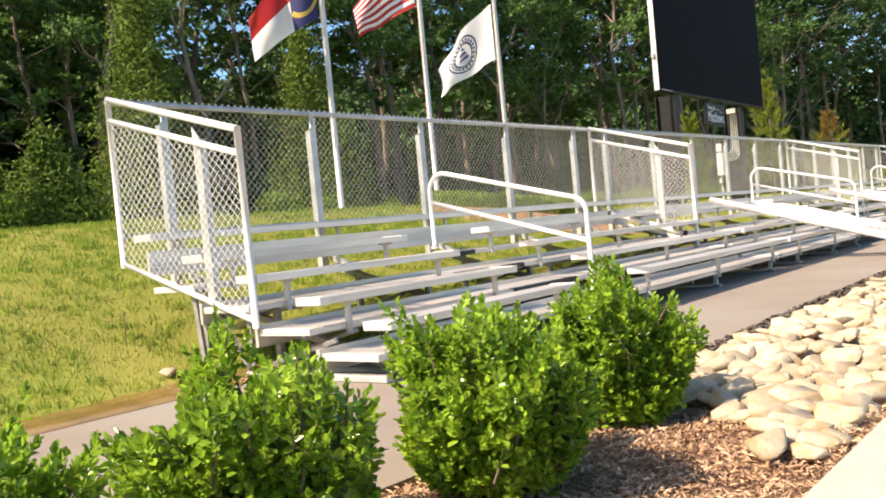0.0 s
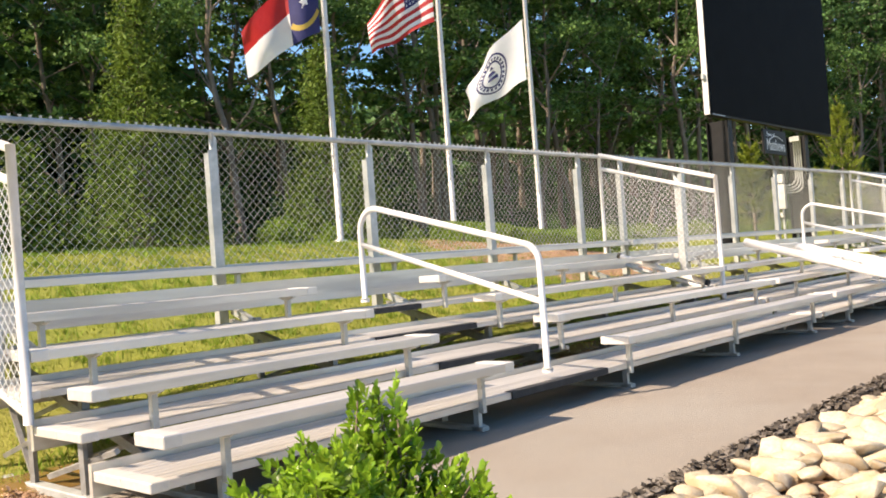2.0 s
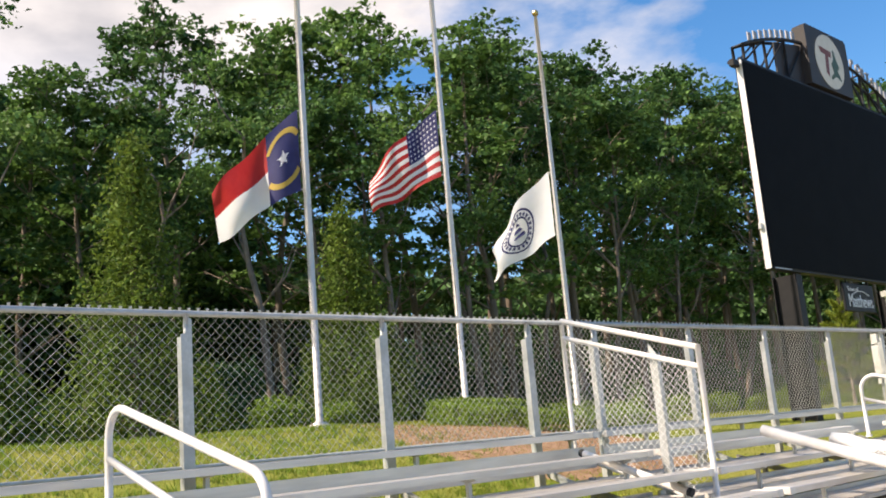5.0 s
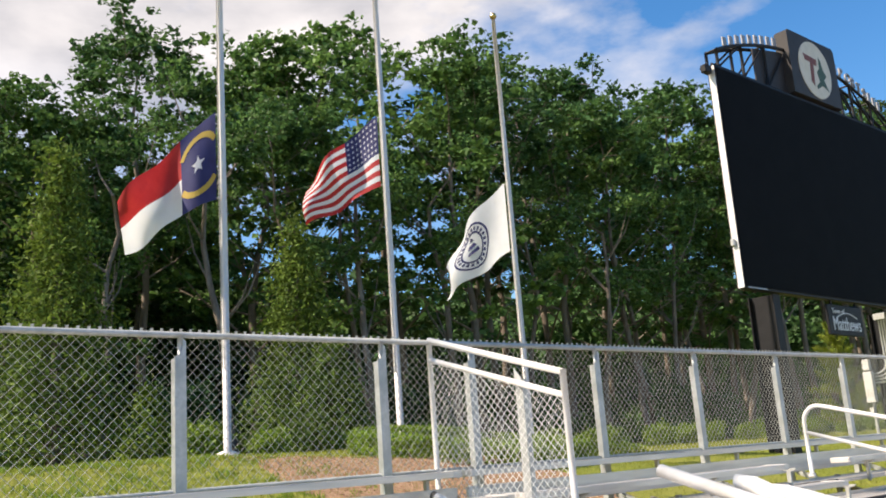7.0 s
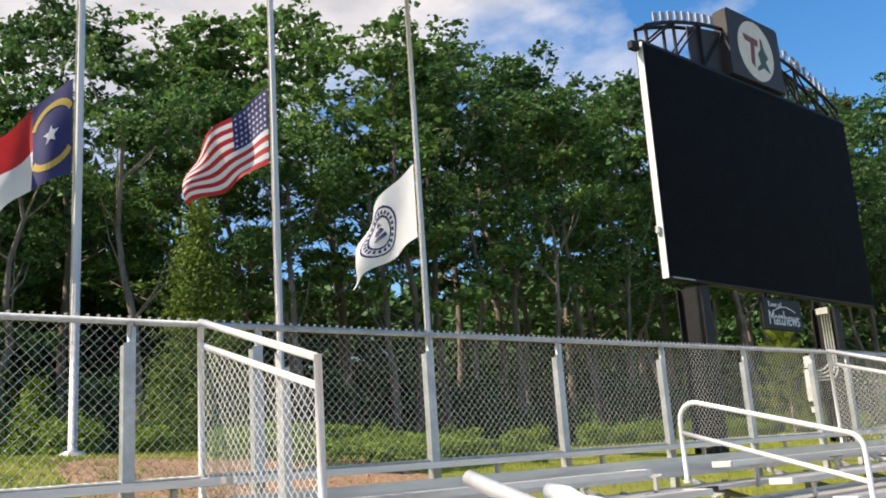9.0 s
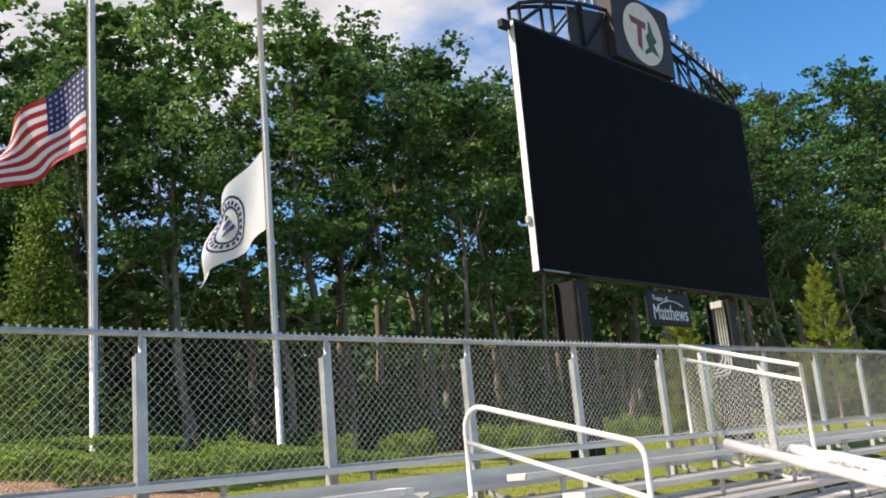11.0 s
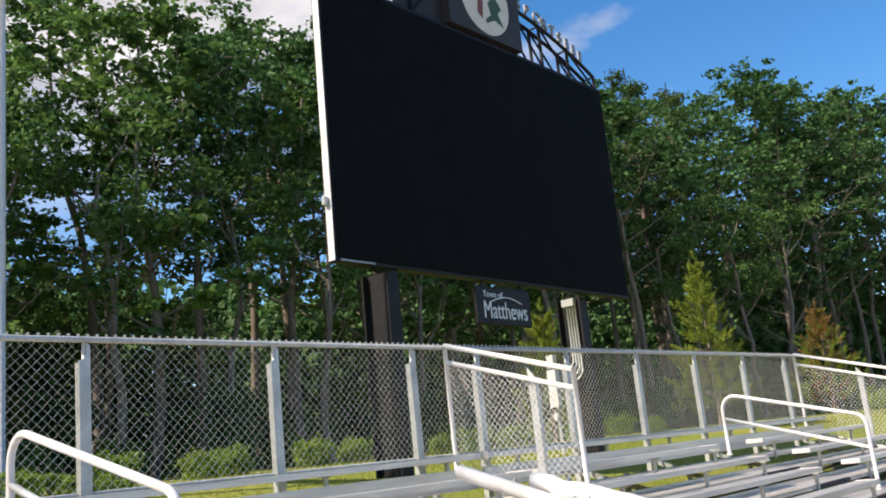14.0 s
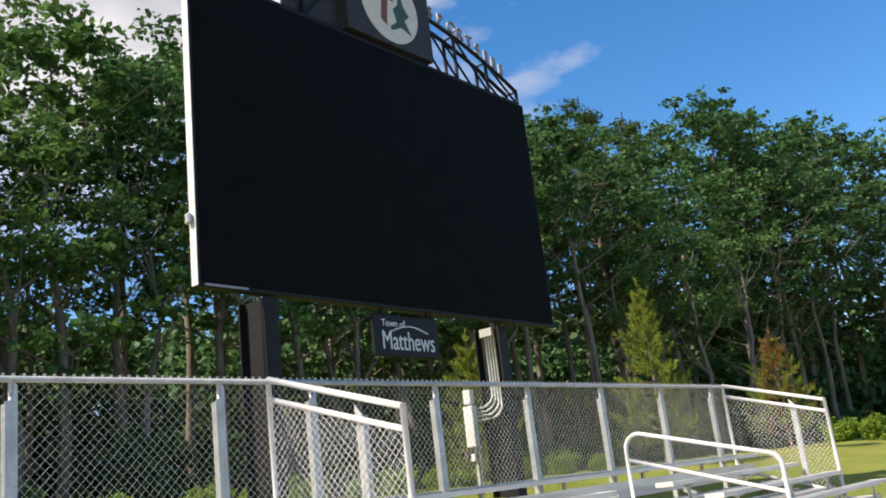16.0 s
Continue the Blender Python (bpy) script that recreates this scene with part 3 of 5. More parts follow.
# ---- white goal frames lying over the seats ----
def goal(y):
    g = thing("folded_goal", "white metal goal frame with bundled net lying over the bleacher rows", "soccer goal", (0, y, 0), "folded goals")
    bm = bmesh.new()
    tube(bm, [(-5.33, 0, 0.99), (-2.55, -0.25, 0.20)], 0.055, 12)
    part("goal_post", bm, WHITE_PAINT, g)
    bm = bmesh.new()
    tube(bm, [(-4.80, 0.30, 0.86), (-4.0, 0.28, 0.62), (-2.45, 0.20, 0.17)], 0.058, 12)
    part("goal_post", bm, WHITE_PAINT, g)
    bm = bmesh.new()
    pts = [(-4.72 + 2.0 * k / 14, 0.14 + 0.03 * math.sin(k * 1.7), 0.875 - 0.56 * k / 14 + 0.012 * math.sin(k * 2.3)) for k in range(15)]
    tube(bm, pts, [0.05 + 0.045 * math.sin(math.pi * min(k + 1, 14) / 16) + 0.012 * math.sin(k * 3.1) for k in range(15)], 12)
    part("rolled_net", bm, NET, g, "bundled white net")
    bm = bmesh.new()
    rows = []
    for j in range(6):
        row = []
        for k in range(17):
            u = k / 16
            sag = (0.05 + 0.16 * math.sin(math.pi * u)) * j / 5
            row.append(Vector((-4.25 + 1.5 * u, 0.08 - 0.035 * j + 0.02 * math.sin(3 * k + j), 0.77 - 0.42 * u - sag)))
        rows.append(row)
    for row in rows:
        tube(bm, row, 0.006, 3, False)
    for k in range(17):
        tube(bm, [r[k] for r in rows], 0.006, 3, False)
    tagged(part("hanging_net", bm, NET, g, "sagging white net mesh"), kind="stuff")
    return g


def loose_pole(y):
    t = thing("loose_pole", "white metal pole lying across the bleacher footboards", "pole", (0, y, 0))
    bm = bmesh.new()
    tube(bm, [(-6.10, 0.0, 0.935), (-5.02, 0.04, 0.575)], 0.034, 10)
    part("tube", bm, WHITE_PAINT, t)
    for x, yy, z in ((-6.10, 0.0, 0.935), (-5.02, 0.04, 0.575)):
        bm = bmesh.new()
        d = Vector((1.08, 0.04, -0.36)).normalized() * 0.02
        tube(bm, [Vector((x, yy, z)) - d, Vector((x, yy, z)) + d], 0.037, 10)
        part("end_plug", bm, RUBBER, t)


loose_pole(11.78)
goal(13.60)
goal(20.20)


# ---- scoreboard ----
def glyphs(text, size, depth):
    cu = bpy.data.curves.new("lettering", "FONT")
    cu.body, cu.size, cu.extrude = text, size, depth
    tmp = new("lettering_tmp", cu)
    me = bpy.data.meshes.new_from_object(tmp.evaluated_get(bpy.context.evaluated_depsgraph_get()))
    bpy.data.objects.remove(tmp)
    return me


def letter(text, size, mat, parent, loc, depth, squeeze=1.0):
    """Raised letters, one mesh each, that face +x and read along +y."""
    stem = max(v.co.x for v in glyphs("I", size, depth).vertices)
    for k, ch in enumerate(text):
        if ch == " ":
            continue
        off = max(v.co.x for v in glyphs(text[:k] + "I", size, depth).vertices) - stem
        bm = bmesh.new()
        bm.from_mesh(glyphs(ch, size, depth))
        bmesh.ops.remove_doubles(bm, verts=bm.verts, dist=0.0004)
        ob = part("letter", bm, mat, parent)
        ob.matrix_basis = pose(loc[0], loc[1] + off * squeeze, loc[2], 90, 0, 90) @ Matrix.Diagonal((squeeze, 1, 1, 1))


def scoreboard():
    s = thing("scoreboard", "large unlit black video scoreboard on two dark columns", "scoreboard", (-10.36, 23.57, 0))
    W, Z0, Z1 = 8.42, 4.09, 8.97
    bm = bmesh.new()
    box(bm, (-0.20, 0.0, Z0), (-0.02, W, Z1), 0.01)
    part("cabinet", bm, BLACK, s)
    bm = bmesh.new()
    box(bm, (-0.018, 0.05, Z0 + 0.06), (0.0, W - 0.05, Z1 - 0.06))
    part("led_face", bm, LED, s, "matt black unlit display face")
    bm = bmesh.new()
    box(bm, (-0.165, -0.014, Z0 + 0.02), (-0.024, -0.003, Z1 - 0.02))
    part("side_cover", bm, WHITE_PAINT, s, "sunlit white side cover")
    # deep wide-flange columns, web towards the sun
    for x1, y0 in ((-0.10, 1.26), (-0.28, 7.00)):
        bm = bmesh.new()
        x0 = x1 - 0.60
        box(bm, (x1 - 0.03, y0 - 0.13, 0.3), (x1, y0 + 0.13, Z0 - 0.01), 0.004)
        box(bm, (x0, y0 - 0.13, 0.3), (x0 + 0.03, y0 + 0.13, Z0 - 0.01), 0.004)
        box(bm, (x0 + 0.03, y0 - 0.012, 0.3), (x1 - 0.03, y0 + 0.012, Z0 - 0.01))
        part("column", bm, BLACK, s)
    # arched truss over the screen
    def arch(y):
        u = (y - W / 2) / (W / 2)
        return Z1 + 1.26 - 0.92 * min(u * u, 1.0)
    bm = bmesh.new()
    ys = [0.32 + (W - 0.36) * k / 24 for k in range(25)]
    for xb in (-0.12, -0.38):
        tube(bm, [(xb, y, arch(y)) for y in ys], 0.042, 6)
        tube(bm, [(xb, 0.06, Z1 + 0.05), (xb, W - 0.06, Z1 + 0.05)], 0.04, 6)
        for k in range(0, 25, 3):
            tube(bm, [(xb, ys[k], Z1), (xb, ys[k], arch(ys[k]))], 0.036, 6)
        for k in range(0, 22, 3):
            lo, hi = (k, k + 3) if k < 12 else (k + 3, k)
            tube(bm, [(xb, ys[lo], Z1 + 0.05), (xb, ys[hi], arch(ys[hi]))], 0.026, 5)
    for k in range(0, 25, 3):
        tube(bm, [(-0.12, ys[k], arch(ys[k])), (-0.38, ys[k], arch(ys[k]))], 0.026, 5)
    part("arched_truss", bm, BLACK, s)
    bm = bmesh.new()
    prism(bm, [(3.24, Z1 + 0.10), (5.48, Z1 + 0.10), (5.48, 10.62), (5.40, 10.70), (3.32, 10.70), (3.24, 10.62)], "x", -0.30, 0.03)
    e = part("emblem_panel", bm, DARK_PANEL, s, "dark bronze panel with a round emblem")
    # round cream disc with a plain maroon bar and a green shape
    bm = bmesh.new()
    disc = [(4.37 + 0.75 * math.cos(2 * math.pi * k / 48), 9.87 + 0.74 * math.sin(2 * math.pi * k / 48)) for k in range(48)]
    prism(bm, disc, "x", 0.030, 0.042)
    part("emblem_disc", bm, CREAM, e)
    bm = bmesh.new()
    prism(bm, [(3.85, 10.21), (3.93, 10.05), (4.15, 10.03), (4.09, 9.53), (4.23, 9.43), (4.31, 10.01), (4.45, 9.99), (4.49, 10.17)], "x", 0.043, 0.048)
    part("emblem_shape", bm, RUST_RED, e)
    bm = bmesh.new()
    prism(bm, [(4.59, 10.25), (4.67, 10.21), (4.73, 9.97), (4.87, 9.81), (4.73, 9.69), (4.89, 9.41), (4.63, 9.51), (4.35, 9.37), (4.33, 9.45), (4.51, 9.59), (4.43, 9.83), (4.57, 9.97)], "x", 0.043, 0.048)
    part("emblem_shape", bm, GREEN_VINYL, e)
    # backing sheets in the truss, and letters standing on the arch
    for y0, y1 in ((1.92, 3.23),):
        bm = bmesh.new()
        prism(bm, [(y0, Z1 + 0.08), (y1, Z1 + 0.08), (y1, arch(y1) - 0.05), (y0, arch(y0) - 0.05)], "x", -0.20, -0.17)
        part("truss_sheet", bm, DARK_PANEL, s)
    for k in range(9):
        # letters too blurred to read
        y = 0.62 + 0.27 * k
        bm = bmesh.new()
        box(bm, (-0.14, y, arch(y) + 0.05), (-0.10, y + 0.15, arch(y) + 0.27), 0.008)
        part("letter_bar", bm, LETTER, s)
    for k, ch in enumerate("SPORTS"):
        y = 5.60 + 0.29 * k
        letter(ch, 0.36, LETTER, s, (-0.10, y, arch(y + 0.12) + 0.05), 0.025)
    for k in range(3):
        y = 7.36 + 0.24 * k
        bm = bmesh.new()
        box(bm, (-0.14, y, arch(y) + 0.05), (-0.10, y + 0.14, arch(y) + 0.30), 0.008)
        part("letter_bar", bm, LETTER, s)
    # hung sign under the screen
    bm = bmesh.new()
    box(bm, (-0.14, 3.28, 3.30), (-0.07, 4.86, 4.00), 0.02)
    sg = part("hung_sign", bm, BLACK, s, "small black sign with white lettering")
    letter("Town of", 0.16, SIGN_WHITE, sg, (-0.066, 3.47, 3.80), 0.004)
    letter("Matthews", 0.45, SIGN_WHITE, sg, (-0.066, 3.45, 3.42), 0.004, 0.72)
    bm = bmesh.new()
    tube(bm, [(-0.066, 3.68 + 0.9 * k / 12, 3.72 + 0.10 * math.sin(math.pi * k / 12)) for k in range(13)], 0.012, 5)
    part("sign_arc", bm, SIGN_WHITE, sg)
    for y in (3.50, 4.62):
        bm = bmesh.new()
        box(bm, (-0.12, y, 3.99), (-0.08, y + 0.04, 4.10))
        part("sign_hanger", bm, BLACK, s)
    # grey conduits down the sunny side of the far column, sweeping back to the switch boxes
    for k in range(4):
        x, dz, r = -0.46 - 0.066 * k, 2.36 + 0.075 * k, 0.20
        pts = [(x, 6.94, 4.08), (x, 6.94, dz + r)]
        pts += [(x - r + r * math.cos(radians(a)), 6.94 - 0.16 * a / 90, dz + r - r * math.sin(radians(a))) for a in (15, 30, 45, 60, 75, 90)]
        pts.append((-1.02, 6.72, dz))
        bm = bmesh.new()
        tube(bm, pts, 0.024, 8)
        part("conduit", bm, GALV, s)
    bm = bmesh.new()
    box(bm, (-0.76, 6.88, 3.92), (-0.46, 6.96, 4.08), 0.01)
    part("junction_box", bm, GALV, s)
    for y0, z0, z1, w in ((6.54, 1.88, 2.64, 0.22), (6.58, 2.68, 2.95, 0.17), (6.62, 1.62, 1.76, 0.10)):
        bm = bmesh.new()
        box(bm, (-1.10, y0, z0), (-1.10 + w, y0 + 0.14, z1), 0.01)
        part("switch_box", bm, WHITE_PAINT, s, "white electrical box")
    bm = bmesh.new()
    box(bm, (-1.06, 6.70, 0.9), (-1.00, 6.76, 2.95))
    part("box_post", bm, GALV, s)
    bm = bmesh.new()
    box(bm, (-0.18, -0.30, Z1 - 0.22), (-0.04, -0.06, Z1 - 0.04), 0.02)
    tube(bm, [(-0.11, -0.08, Z1 - 0.13), (-0.11, 0.02, Z1 - 0.13)], 0.02, 6)
    part("corner_camera", bm, BLACK, s)
    bm = bmesh.new()
    box(bm, (-0.16, -0.10, 4.97), (-0.07, -0.02, 5.13), 0.02)
    part("side_lamp", bm, GALV, s)
    bm = bmesh.new()
    box(bm, (0.0005, 0.08, Z0 + 0.012), (0.006, 0.80, Z0 + 0.045))
    part("maker_strip", bm, LETTER, s, "narrow grey strip on the lower edge")
    s.matrix_basis = pose(-10.36, 23.52, 0.05, -0.75)
    return s


scoreboard()


# ---- flagpoles ----
def flagpole(x, y, top):
    z = hill(x, y) - 0.02
    p = thing("flagpole", "tall tapered satin aluminium flagpole standing on the grass bank", "flagpole", (x, y, z), "flagpoles")
    bm = bmesh.new()
    h = top - z
    tube(bm, [(0, 0, 0), (0, 0, h * 0.35), (0, 0, h * 0.7), (0, 0, h)], [0.060, 0.058, 0.048, 0.036], 16)
    part("shaft", bm, POLE, p)
    bm = bmesh.new()
    tube(bm, [(0, 0, 0.0), (0, 0, 0.05), (0, 0, 0.09)], [0.19, 0.17, 0.08], 20)
    part("base_collar", bm, POLE, p)
    bm = bmesh.new()
    bmesh.ops.create_uvsphere(bm, u_segments=12, v_segments=8, radius=0.075, matrix=Matrix.Translation((0, 0, h + 0.09)))
    part("ball_finial", bm, GOLD, p)
    bm = bmesh.new()
    tube(bm, [(0.02, -0.075, 1.3), (0.02, -0.085, h * 0.5), (0.0, -0.06, h - 0.1)], 0.006, 5)
    tube(bm, [(0.05, -0.080, 1.3), (0.06, -0.085, h * 0.5), (0.0, -0.06, h - 0.1)], 0.006, 5)
    part("halyard", bm, ROPE, p)
    return p


POLES = [(-13.0, 13.49, 10.4), (-13.0, 16.68, 11.6), (-12.95, 19.71, 10.12)]
for x, y, top in POLES:
    flagpole(x, y, top)


# ---- trees ----
def crown_points(rng, lobes, per):
    """Clump centres scattered in the outer part of ellipsoid lobes (centre, radii)."""
    cs, ns = [], []
    for c, r in lobes:
        d = rng.normal(size=(per, 3))
        d /= np.linalg.norm(d, axis=1, keepdims=True)
        rad = rng.uniform(0.35, 1.0, size=(per, 1)) ** 0.6
        cs.append(np.array(c) + d * rad * np.array(r))
        ns.append(d)
    return np.concatenate(cs), np.concatenate(ns)


def leaf_cloud(name, rng, centres, outward, spread, per, size, mat, up=0.5, ratio=0.6):
    n = len(centres) * per
    c = np.repeat(centres, per, axis=0) + rng.normal(size=(n, 3)) * np.array(spread)
    nr = rng.normal(size=(n, 3)) * 0.9 + np.repeat(outward, per, axis=0) * 0.5 + np.array([0, 0, up])
    s = rng.uniform(size[0], size[1], size=n)
    return leaves(name, c, nr, s, mat, rng, ratio, 0.18)


def broadleaf(seed, height, mat, lean=0.0, first=0.22):
    """A forest-edge hardwood: long trunk, rising limbs, and flat pads of leaves at the ends of the twigs with gaps between."""
    rng = np.random.default_rng(seed)
    t = thing("broadleaf_tree", "tall leafy deciduous tree with slender trunk at the wood edge", "tree", group="wood edge trees")
    bm = bmesh.new()
    wob = np.cumsum(rng.normal(size=(9, 2)) * 0.17, axis=0)
    pts = [(0, 0, -0.3)] + [(lean * k / 8 * height * 0.12 + wob[k][0], wob[k][1], height * 0.93 * k / 8) for k in range(1, 9)]
    r0 = 0.0085 * height + 0.02
    tube(bm, pts, [r0 * (1.15 - k / 8.2) for k in range(9)], 8)
    cs, rs = [], []
    limbs = 17
    for k in range(limbs):
        f = first + (0.97 - first) * (k + rng.uniform(0, 0.8)) / limbs
        j = min(int(f * 8), 7)
        base = Vector(pts[j]).lerp(Vector(pts[j + 1]), f * 8 - j)
        ang = k * 2.4 + rng.uniform(-0.5, 0.5)
        span = (f - first) / (0.97 - first)
        reach = height * (0.10 + 0.13 * math.sin(math.pi * min(0.25 + 0.75 * span, 1.0))) * rng.uniform(0.7, 1.15)
        rise = rng.uniform(0.35, 0.95)
        tip = base + Vector((math.cos(ang) * reach, math.sin(ang) * reach, reach * rise))
        mid = base.lerp(tip, 0.5) + Vector((rng.normal() * 0.12, rng.normal() * 0.12, -0.05 * reach))
        tube(bm, [base, mid, tip], [r0 * 0.40 * (1.12 - f), r0 * 0.24 * (1.12 - f), 0.012], 5)
        for g in range(5):
            w = (0.42, 0.62, 0.78, 0.92, 1.02)[g]
            spot = (base.lerp(mid, w * 2) if w < 0.5 else mid.lerp(tip, w * 2 - 1))
            off = Vector(rng.normal(size=3)) * reach * 0.20
            off.z = abs(off.z) * 0.8 - 0.04 * reach
            tube(bm, [spot, spot + off * 0.55 + Vector((0, 0, 0.04)), spot + off], [0.020, 0.013, 0.006], 4, False)
            if span < 0.25 and rng.random() < 0.35:
                continue
            cs.append(np.array(spot + off))
            q = rng.uniform(0.55, 1.15) * height / 18
            rs.append((0.80 * q, 0.80 * q, 0.26 * q))
    for g in range(7):
        a = g * 2.4
        cs.append(np.array(pts[-1]) + np.array([math.cos(a) * 0.5, math.sin(a) * 0.5, 0.25 * g - 0.6]))
        rs.append((0.62, 0.62, 0.32))
    part("trunk", bm, BARK, t)
    per, sub = 6, 11
    c = np.repeat(np.array(cs), per, axis=0) + rng.normal(size=(len(cs) * per, 3)) * np.repeat(np.array(rs), per, axis=0) * 0.62
    up = np.tile([0.0, 0.0, 1.0], (len(c), 1))
    put("crown", leaf_cloud("crown", rng, c, up, (0.17, 0.17, 0.07), sub, (0.16, 0.34), mat, 0.9, 0.78), None, t)
    return t


def pine(seed, height):
    rng = np.random.default_rng(seed)
    t = thing("pine_tree", "tall pine with a long bare trunk and sparse tufted crown", "tree", group="wood edge trees")
    bm = bmesh.new()
    pts = [(0, 0, -0.3)] + [(rng.normal() * 0.08, rng.normal() * 0.08, height * 0.97 * k / 8) for k in range(1, 9)]
    r0 = 0.0075 * height + 0.02
    tube(bm, pts, [r0 * (1.12 - k / 8.6) for k in range(9)], 8)
    cs, ns = [], []
    for k in range(26):
        f = 0.36 + 0.62 * k / 26
        j = min(int(f * 8), 7)
        base = Vector(pts[j]).lerp(Vector(pts[j + 1]), f * 8 - j)
        ang = k * 2.4 + rng.uniform(-0.4, 0.4)
        reach = height * 0.145 * (1.05 - (f - 0.36) / 0.75) * rng.uniform(0.6, 1.1)
        tip = base + Vector((math.cos(ang) * reach, math.sin(ang) * reach, reach * 0.25))
        tube(bm, [base, tip], [0.045 * (1.2 - f), 0.01], 4)
        for g in range(9):
            p = base.lerp(tip, 0.35 + 0.65 * g / 8)
            cs.append(np.array(p) + rng.normal(size=3) * 0.22)
            ns.append((0, 0, 1.0))
    part("trunk", bm, BARK, t)
    put("crown", leaf_cloud("crown", rng, np.array(cs), np.array(ns), (0.20, 0.20, 0.10), 26, (0.16, 0.34), LEAF_PINE, 0.5, 0.30), None, t)
    return t


def conifer(seed, height, radius, mat, name, label):
    """A conical evergreen clothed to the ground, with drooping layered sprays."""
    rng = np.random.default_rng(seed)
    t = thing(name, label, "tree")
    bm = bmesh.new()
    tube(bm, [(0, 0, -0.2), (0, 0, height * 0.6), (0.02, 0, height)], [radius * 0.09, radius * 0.05, 0.01], 7)
    cs, ns = [], []
    layers = int(height * 5.0) + 4
    for k in range(layers):
        f = (k + 0.5) / layers
        z = 0.04 * height + 0.96 * height * f
        r = radius * (1 - f) ** 1.0 * (0.85 + 0.3 * rng.random())
        m = max(5, int(15 * (1 - f) + 5))
        for q in range(m):
            a = 2 * math.pi * (q + rng.random()) / m
            rr = r * rng.uniform(0.30, 1.08)
            tip = (math.cos(a) * rr, math.sin(a) * rr, z + rng.normal() * 0.08)
            if q % 3 == 0:
                tube(bm, [(0, 0, z), tip], [0.012, 0.004], 3, False)
            cs.append(tip)
            ns.append((math.cos(a), math.sin(a), 0.6))
    part("trunk", bm, BARK, t)
    sp = 0.055 * radius + 0.05
    put("crown", leaf_cloud("crown", rng, np.array(cs), np.array(ns), (sp * 1.25, sp * 1.25, sp * 1.5), 34, (0.07, 0.17), mat, 0.4, 0.42), None, t)
    return t


def young_pine(seed, height, radius, label, browned=False):
    """An open young pine: whorls of upturned branches that end in bottlebrush tufts of needles."""
    rng = np.random.default_rng(seed)
    t = thing("young_pine", label, "tree", group="young pines")
    bm = bmesh.new()
    tube(bm, [(0, 0, -0.2), (0.03, 0.02, height * 0.5), (0, 0, height * 0.97)], [0.06, 0.04, 0.012], 7)
    tufts = [[], []]
    whorls = int(height * 2.6)
    for k in range(whorls):
        f = (k + 0.3) / whorls
        z = 0.10 * height + 0.86 * height * f
        r = radius * (1.02 - f) ** 0.75 * rng.uniform(0.8, 1.15)
        count = 5 if f > 0.8 else 7
        for q in range(count):
            a = 2 * math.pi * (q + rng.uniform(0, 0.8)) / count + k
            d = Vector((math.cos(a), math.sin(a), 0))
            b0 = Vector((0, 0, z))
            b1 = b0 + d * r * rng.uniform(0.75, 1.1) + Vector((0, 0, r * rng.uniform(0.10, 0.45)))
            tube(bm, [b0, b0.lerp(b1, 0.5) - Vector((0, 0, 0.04 * r)), b1], [0.018, 0.012, 0.006], 4, False)
            for g in range(4):
                p = b0.lerp(b1, 0.40 + 0.2 * g) + Vector(rng.normal(size=3) * 0.05)
                up = d * 0.6 + Vector((0, 0, 0.8))
                brown = browned and rng.random() < (0.75 if (p.xy.length < radius * 0.42 or f > 0.72) else 0.12)
                tufts[1 if brown else 0].append((p, up.normalized()))
    tufts[1 if browned else 0].append((Vector((0, 0, height)), Vector((0, 0, 1))))
    part("trunk", bm, BARK, t)
    for group, mat, nm in ((tufts[0], LEAF_YOUNG, "needles"), (tufts[1], LEAF_RUST, "browned_needles")):
        if not group:
            continue
        per = 46
        c0 = np.repeat(np.array([p for p, _ in group]), per, axis=0)
        up = np.repeat(np.array([u for _, u in group]), per, axis=0)
        n = len(c0)
        along = rng.uniform(0, 1, size=(n, 1))
        out = rng.normal(size=(n, 3))
        out -= up * np.sum(out * up, axis=1, keepdims=True)
        out /= np.linalg.norm(out, axis=1, keepdims=True)
        d = out * (1.05 - 0.75 * along) + up * (0.45 + 0.5 * along)
        d /= np.linalg.norm(d, axis=1, keepdims=True)
        base = c0 + up * (along - 0.5) * 0.26
        ln = rng.uniform(0.11, 0.19, size=(n, 1))
        side = np.cross(d, rng.normal(size=(n, 3)))
        side /= np.linalg.norm(side, axis=1, keepdims=True)
        v = np.stack([base - side * 0.011, base + side * 0.011, base + d * ln], axis=1).reshape(-1, 3)
        put(nm, np_mesh(nm, v, np.arange(n * 3).reshape(-1, 3), mat), None, t, "rust-brown dying needles" if nm == "browned_needles" else "")
    return t


def plant(t, x, y, turn, scale=1.0):
    t.matrix_basis = pose(x, y, hill(x, y) - 0.03, 0, 0, turn) @ Matrix.Scale(scale, 4)
    return t


# the wood's edge, bending to the right in the distance
EDGE = [(-26.0, -4.0), (-26.0, 42.0), (-23.5, 56.0), (-23.0, 75.0), (-20.0, 92.0), (-12.0, 108.0), (10.0, 118.0)]


def along(d):
    """A point d metres along the wood's edge and the way into the wood."""
    for (ax, ay), (bx, by) in zip(EDGE, EDGE[1:]):
        n = math.hypot(bx - ax, by - ay)
        if d <= n or (bx, by) == EDGE[-1]:
            break
        d -= n
    return Vector((ax, ay)).lerp(Vector((bx, by)), d / n), Vector((ay - by, bx - ax)) / n


